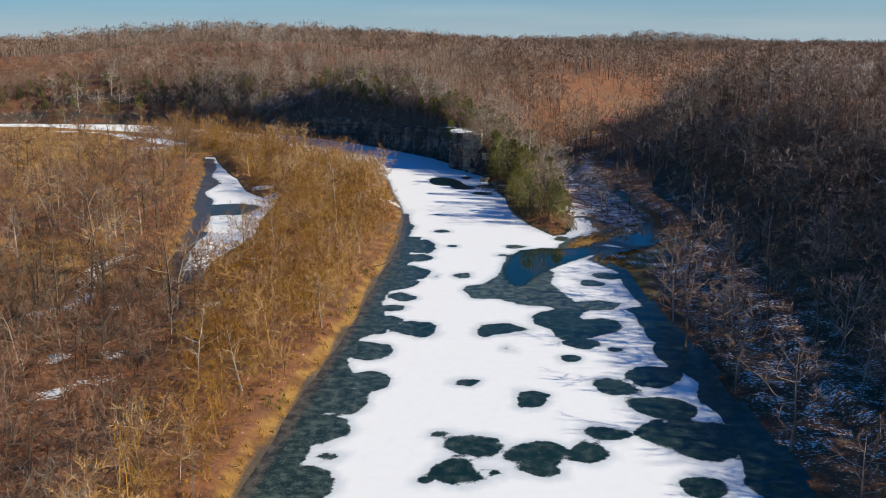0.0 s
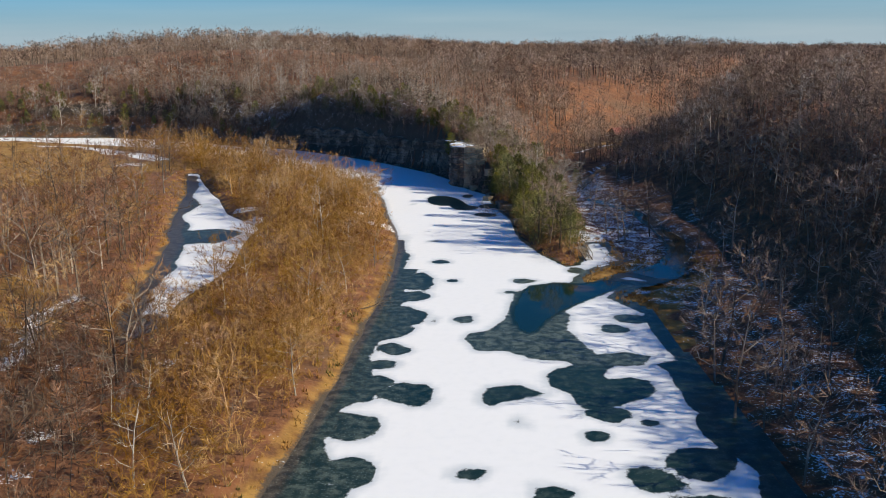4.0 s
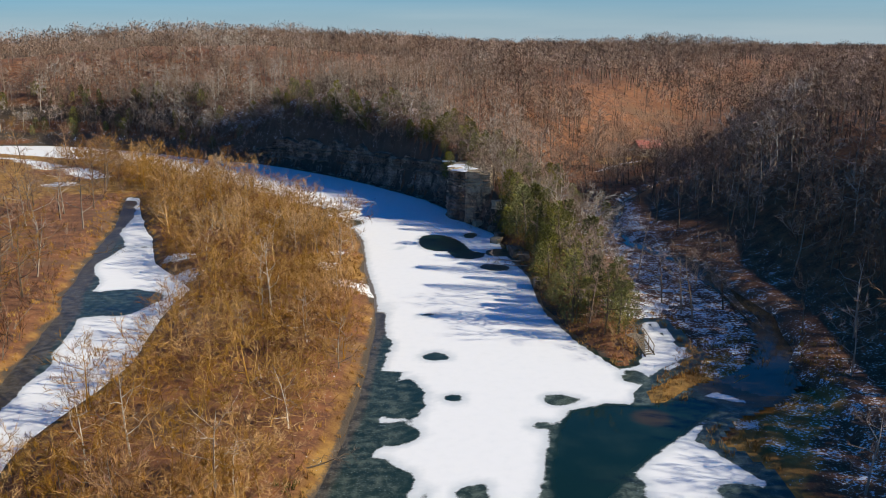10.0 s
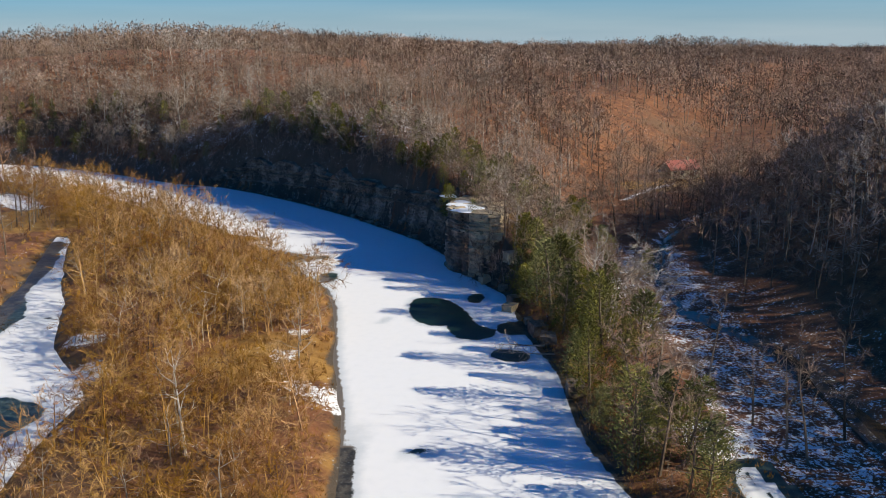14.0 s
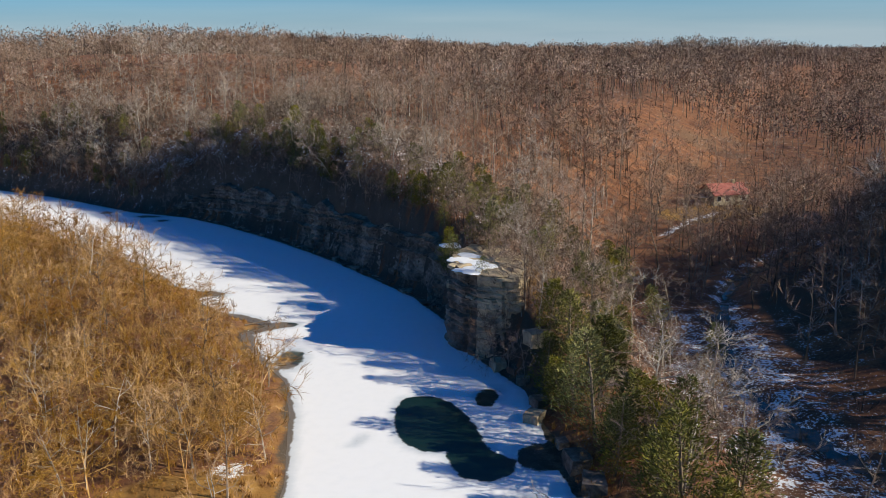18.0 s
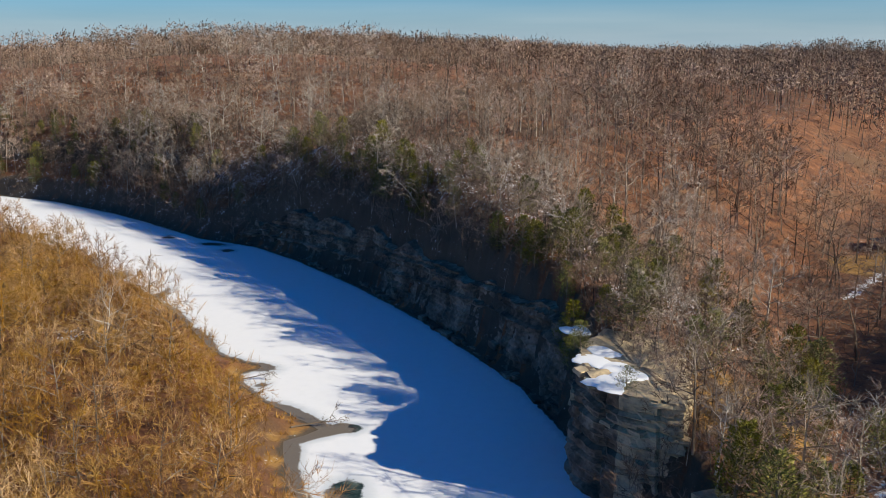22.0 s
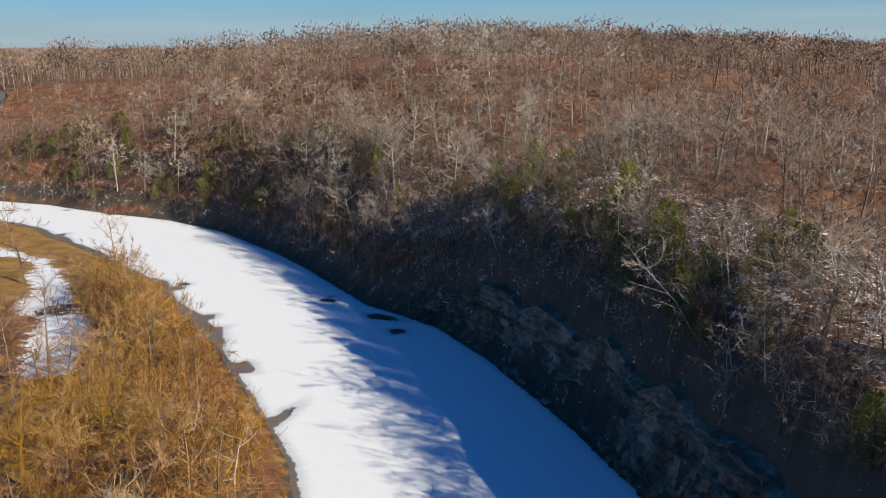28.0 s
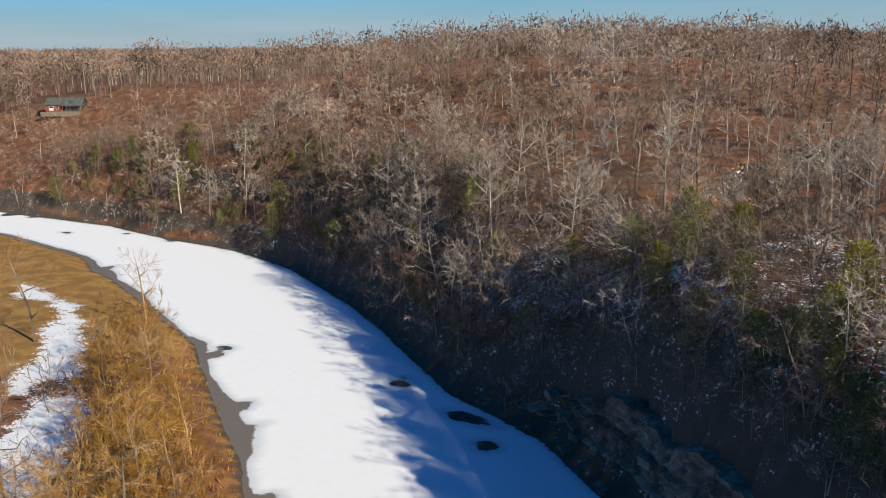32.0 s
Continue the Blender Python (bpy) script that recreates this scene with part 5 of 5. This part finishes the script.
for _ in range(26):
    p, a = along(LEDGE + LEDGE[:1], r.uniform(0, 34))
    piece("stone", r.choice(TAN_STONES), outcrop, p.x + r.uniform(-0.6, 0.4), p.y + r.uniform(-0.7, 0.3), r.choice((0.4, 0.8, 11.6, 8.4, 5.2)), r.uniform(1.0, 2.2), r.uniform(0.8, 1.6), r.uniform(0.4, 0.9), math.degrees(a) + r.uniform(-15, 15), r.uniform(-5, 5))
boulder_at = [(13.5, 258), (11.5, 268), (10, 279), (8.5, 286), (7.5, 289.5), (5.5, 291.5), (9, 275), (12.5, 263), (15, 240), (10.5, 288)]
for x, y in boulder_at:
    b = new("boulder", r.choice(GREY_STONES + TAN_STONES))
    q = r.uniform(1.2, 2.6)
    b.matrix_basis = pose(x, y, float(height(np.array([x]), np.array([y]))[0]) + 0.25 * q, 0, 0, r.uniform(0, 180)) @ Matrix.Diagonal((q * 1.3, q, q * 0.8, 1))
    tagged(b, "grey weathered boulder at the foot of the bank", "boulder", "boulders of the bank")


# ---- single trees that stand out ----
def part(name, bm, m, parent, label=""):
    me = bpy.data.meshes.new(name)
    bm.to_mesh(me)
    bm.free()
    me.materials.append(m)
    ob = new(name, me)
    ob.parent = parent
    return tagged(ob, label)


def foot(x, y):
    return float(height(np.array([float(x)]), np.array([float(y)]))[0])


def lone_tree(seed, x, y, high, bark, twig, label, fork=0.25, reach=4.0, twigs=520, thick=0.04, lean=0.03, turn=0.0):
    ob = plant_thing("bare_tree", bare_growth(seed, high, fork, reach, 8, 5, int(twigs * 1.3), 1.2, min(thick, 0.042), 5, 0.0105, lean), bark, twig, label, "tree", "", "crown")
    ob.matrix_basis = pose(x, y, foot(x, y), 0, 0, turn)
    return ob


lone_tree(901, -137, 400.5, 15.5, SHRUB, RED_SHRUB, "tall leafless reddish tree alone on the bend", 0.15, 3.6, 520, 0.06)
lone_tree(902, -63, 321.5, 13.5, PALE_BARK, PALE_TWIG, "crooked white-barked sycamore above the thicket", 0.2, 4.2, 330, 0.06, 0.09)
lone_tree(903, -72, 341.5, 11.0, PALE_BARK, RED_SHRUB, "spreading leafless tree with light forked trunk", 0.15, 4.6, 420, 0.05, 0.06)
lone_tree(904, 32.4, 133, 15.0, BARK, RED_SHRUB, "leafless reddish tree at the edge of the ice", 0.2, 4.2, 520)
lone_tree(905, -27.5, 221, 13.5, PALE_BARK, SHRUB, "slender white-trunked tree in the tan thicket", 0.3, 2.8, 300)
lone_tree(906, 20.6, 268, 15.5, PALE_BARK, PALE_TWIG, "pale leafless tree among the cedars", 0.35, 4.6, 480)
ice_bush = plant_thing("leafless_bush", bare_growth(907, 8.8, 0.08, 5.8, 12, 7, 1500, 1.0, 0.045, 4, 0.012, 0.05), BARK, TWIG, "broad leafless bush leaning over the ice", "bush", "", "crown")
ice_bush.matrix_basis = pose(5.2, 290.6, max(0.0, foot(5.2, 290.6)), 0, -10, 0)
lone_tree(908, 38.8, 321, 8.0, BARK, TWIG, "dark leafless tree beside the snowy lane", 0.2, 3.4, 400)
for i, (x, y) in enumerate(((34.2, 232), (35.9, 226), (36.8, 222.5), (41, 238), (33, 246), (43, 228))):
    lone_tree(910 + i, x, y, 11.5 + i % 3, BARK, TWIG, "dark-trunked leafless tree on the snowy valley floor", 0.3, 3.6, 300, 0.05, 0.06)
for i, (x, y) in enumerate(((-66.9, 213), (-70, 194), (-72.7, 182.6), (-69, 189.7), (-64, 203), (-78, 205), (-80, 222))):
    lone_tree(920 + i, x, y, 13 + i % 4, BARK, SHRUB, "tall leafless tree on the slough bank", 0.25, 4.8, 620, 0.06, 0.04)
for i, (x, y) in enumerate(((-30.8, 260), (-36, 252.5), (-37.4, 301), (-19.8, 263), (-21.5, 254), (-26, 268), (-24, 283))):
    lone_tree(930 + i, x, y, 8.5 + i % 3, BARK if i % 3 else PALE_BARK, SHRUB, "small leafless tree in the orange grass", 0.2, 3.0, 300, 0.05, 0.05)


for i, (x, y, z, size) in enumerate(((3.4, 297.3, 11.9, 0.32), (-0.8, 308.2, 11.9, 0.42), (-1.2, 309.5, 9.0, 0.55))):
    bush = plant_thing("cedar_shrub", cedar_growth(650 + i, 7.5, 4.0, 60, 22, 0.4), BARK, CEDAR, "small olive-green cedar rooted on the rock ledge", "shrub", "cedars of the ledge", "crown")
    bush.matrix_basis = pose(x, y, z, 0, 0, 40 * i)
    bush.scale = (size, size, size)


# ---- fallen wood ----
def fallen_tree(seed, x, y, z, turn, size, bark, label):
    ob = tagged(new("fallen_tree"), label, "fallen tree", "fallen wood")
    co, tri, slot = bare_growth(seed, size, 0.35, size * 0.28, 7, 4, 130, 1.0, 0.05, 5, 0.016, 0.05)
    for s, name in ((0, "trunk"), (1, "branch_spray")):
        t = tri[slot == s]
        used, t = np.unique(t, return_inverse=True)
        c = co[used].copy()
        c[:, 0] *= 0.45
        o = new(name, fill(name, c, t.reshape(-1, 3), [bark]))
        o.parent = ob
    ob.matrix_basis = pose(x, y, z, -84, 0, turn)
    return ob


fallen_tree(951, 12.0, 255.5, 0.8, 115, 7.5, PALE_BARK, "bleached fallen tree lying out over the ice")
fallen_tree(952, 13.0, 252.5, 0.7, 98, 6.0, PALE_BARK, "bleached fallen tree lying out over the ice")
fallen_tree(953, -32.5, 309.0, 0.6, -62, 6.5, BARK, "brown fallen tree with its crown frozen in the ice")
fallen_tree(954, -43.5, 322.5, 0.5, -70, 4.0, BARK, "brown branch stuck in the edge ice")
fallen_tree(955, -14.5, 173.0, 0.5, -75, 5.5, BARK, "grey driftwood branch reaching over dark ice")
fallen_tree(956, -71.0, 262.0, 0.5, -85, 5.5, BARK, "dark fallen branch lying across the slough")


# ---- wooden stair on the point ----
def box(bm, x0, x1, y0, y1, z0, z1):
    m = Matrix.Translation(((x0 + x1) / 2, (y0 + y1) / 2, (z0 + z1) / 2)) @ Matrix.Diagonal((x1 - x0, y1 - y0, z1 - z0, 1))
    return bmesh.ops.create_cube(bm, size=1.0, matrix=m)


def block(name, m, parent, x0, x1, y0, y1, z0, z1, label="", worn=0.01):
    bm = bmesh.new()
    box(bm, x0, x1, y0, y1, z0, z1)
    bmesh.ops.bevel(bm, geom=list(bm.edges), offset=worn, segments=1, affect="EDGES")
    return part(name, bm, m, parent, label)


stair = tagged(new("wooden_stair"), "weathered grey wooden stair with a rail down to the ice", "stair")
for i in range(8):
    block("tread", WOOD, stair, -0.75, 0.75, 0.28 * i, 0.28 * i + 0.25, 0.2 + 0.2 * i, 0.25 + 0.2 * i)
block("platform", WOOD, stair, -0.9, 0.9, 2.24, 4.2, 1.78, 1.86)
for x in (-0.8, 0.74):
    bm = bmesh.new()
    box(bm, x, x + 0.06, -0.2, 2.5, -0.12, 0.12)
    bmesh.ops.rotate(bm, verts=bm.verts, cent=(0, 0, 0), matrix=Matrix.Rotation(math.atan2(0.2, 0.28), 3, "X"))
    bmesh.ops.translate(bm, verts=bm.verts, vec=(0, 0, 0.12))
    part("stringer", bm, WOOD, stair)
for x in (-0.86, 0.8):
    for y, z in ((0.1, 0.2), (1.2, 1.0), (2.3, 1.8), (4.1, 1.8)):
        block("post", WOOD, stair, x, x + 0.1, y, y + 0.1, -0.6 if y < 3 else 0.4, z + 1.1)
    bm = bmesh.new()
    box(bm, x, x + 0.09, 0, 2.75, -0.04, 0.05)
    bmesh.ops.rotate(bm, verts=bm.verts, cent=(0, 0, 0), matrix=Matrix.Rotation(math.atan2(1.6, 2.2), 3, "X"))
    bmesh.ops.translate(bm, verts=bm.verts, vec=(0, 0.1, 1.3))
    part("handrail", bm, WOOD, stair)
    block("handrail", WOOD, stair, x, x + 0.09, 2.3, 4.2, 2.9, 2.99)
stair.matrix_basis = pose(26.6, 206.6, 0.0, 0, 0, 28)

# ---- houses in the woods ----
CREAM = material("cream_siding", [(0.40, 0.35, 0.24), (0.52, 0.46, 0.33)], 1.0, 0.8)
RED_ROOF = material("faded_red_roof", [(0.26, 0.07, 0.05), (0.38, 0.13, 0.10)], 1.2, 0.7)
RED_WALL = material("red_siding", [(0.24, 0.045, 0.03), (0.34, 0.07, 0.045)], 1.2, 0.85)
GREEN_ROOF = material("grey_green_roof", [(0.06, 0.075, 0.065), (0.11, 0.125, 0.11)], 1.2, 0.7)
WHITE = material("white_paint", [(0.70, 0.70, 0.68), (0.80, 0.80, 0.78)], 1.0, 0.6)
DARK = material("dark_shingle", [(0.035, 0.035, 0.04), (0.08, 0.08, 0.085)], 2.0, 0.8)
GLASS = bpy.data.materials.new("window_glass")
GLASS.use_nodes = True
GLASS.node_tree.nodes["Principled BSDF"].inputs["Base Color"].default_value = (0.02, 0.025, 0.03, 1)
GLASS.node_tree.nodes["Principled BSDF"].inputs["Roughness"].default_value = 0.08


def gable(name, m, parent, x0, x1, y0, y1, z0, rise, over=0.5, thick=0.18):
    """A ridge roof along x, with eaves and thickness."""
    bm = bmesh.new()
    ym = (y0 + y1) / 2
    k = rise / ((y1 - y0) / 2)
    for sgn, ye in ((-1, y0 - over), (1, y1 + over)):
        ze = z0 - over * k
        vs = [bm.verts.new(c) for c in ((x0 - over, ye, ze), (x1 + over, ye, ze), (x1 + over, ym, z0 + rise), (x0 - over, ym, z0 + rise))]
        up = [bm.verts.new(v.co + Vector((0, 0, thick))) for v in vs]
        bm.faces.new(vs)
        bm.faces.new(up[::-1])
        for i in range(4):
            bm.faces.new((vs[i], vs[(i + 1) % 4], up[(i + 1) % 4], up[i]))
    bmesh.ops.recalc_face_normals(bm, faces=bm.faces)
    return part(name, bm, m, parent)


def walls(parent, m, x0, x1, y0, y1, z0, z1, rise):
    bm = bmesh.new()
    box(bm, x0, x1, y0, y1, z0, z1)
    part("wall", bm, m, parent)
    for x in (x0, x1 - 0.15):
        bm = bmesh.new()
        a = [bm.verts.new((x, y, z)) for y, z in ((y0, z1), (y1, z1), ((y0 + y1) / 2, z1 + rise))]
        b = [bm.verts.new(v.co + Vector((0.15, 0, 0))) for v in a]
        bm.faces.new(a)
        bm.faces.new(b[::-1])
        for i in range(3):
            bm.faces.new((a[i], a[(i + 1) % 3], b[(i + 1) % 3], b[i]))
        bmesh.ops.recalc_face_normals(bm, faces=bm.faces)
        part("gable_wall", bm, m, parent)


def window(parent, x, z, y=-0.06, wide=1.1, high=1.2):
    w = block("window", WHITE, parent, x - wide / 2 - 0.08, x + wide / 2 + 0.08, y, y + 0.1, z - 0.08, z + high + 0.08)
    block("pane", GLASS, w, x - wide / 2, x + wide / 2, y - 0.012, y + 0.03, z, z + high)


def house_one():
    h = tagged(new("house"), "cream house with a faded red roof among bare trees", "house")
    walls(h, CREAM, -5, 5, 0, 7.5, -1, 2.7, 2.2)
    gable("roof", RED_ROOF, h, -5, 5, 0, 7.5, 2.7, 2.2)
    for x in (-3.6, -1.2, 3.6):
        window(h, x, 0.9)
    d = block("door", WOOD, h, 1.0, 1.95, -0.08, 0.05, 0.0, 2.05)
    block("handle", WHITE, d, 1.8, 1.86, -0.13, -0.07, 1.0, 1.06)
    block("chimney", TAN_ROCK, h, 2.2, 3.0, 3.4, 4.2, 3.5, 5.9)
    # dark flat slab on two posts, left of the house
    block("lean_to_roof", DARK, h, -9.6, -5.2, 0.5, 6, 1.9, 2.05)
    for x in (-9.4, -5.6):
        block("lean_to_post", WOOD, h, x, x + 0.15, 0.7, 0.85, -1, 1.9)
    h.matrix_basis = pose(71.5, 407.5, foot(72, 409) + 0.3, 0, 0, 16)


def house_two():
    h = tagged(new("house"), "red house with grey-green roof and dark porch on the hill", "house")
    walls(h, RED_WALL, -8, -1, 0, 8, -2, 2.8, 2.6)
    gable("roof", GREEN_ROOF, h, -8, -1, 0, 8, 2.8, 2.6)
    walls(h, DARK, 0, 8, 1, 8, -2, 2.6, 2.8)
    gable("roof", GREEN_ROOF, h, 0, 8, 1, 8, 2.6, 2.8)
    block("porch_roof", GREEN_ROOF, h, -0.4, 8.4, -1.6, 0.9, 2.2, 2.4)
    for i in range(5):
        block("porch_post", WOOD, h, 0.2 + 1.9 * i, 0.35 + 1.9 * i, -1.4, -1.25, -0.2, 2.2)
    block("porch_deck", WOOD, h, -0.4, 8.4, -1.7, 0.9, -0.4, -0.2)
    block("dormer", GREEN_ROOF, h, 3.2, 5.2, 1.2, 3.2, 3.4, 5.0)
    for x in (1.4, 3.4, 5.4, 7.0):
        window(h, x, 0.6, 0.93)
    d = block("door", WHITE, h, -6.4, -4.4, -0.08, 0.05, 0.0, 2.1)
    block("pane", GLASS, d, -6.2, -4.6, -0.1, -0.05, 1.0, 1.9)
    window(h, -2.6, 0.8)
    block("terrace", WOOD, h, -9, 9, -3.6, -1.8, -2.4, -0.5)
    h.matrix_basis = pose(-288, 500, foot(-288, 502) + 0.6, 0, 0, 30) @ Matrix.Scale(0.72, 4)


house_one()
house_two()

for i, (x, y) in enumerate(((-282, 484), (-290, 487), (-276, 489), (-297, 490), (-285, 479))):
    lone_tree(980 + i, x, y, 10 + i % 3, BARK, TWIG, "bare tree below the house on the hill", 0.3, 4.0, 300, 0.07)
for i, (x, y) in enumerate(((84, 404), (60, 408), (88, 412), (55, 398))):
    lone_tree(970 + i, x, y, 12 + i % 4, BARK, TWIG, "bare tree in front of the house", 0.3, 4.2, 300, 0.07)
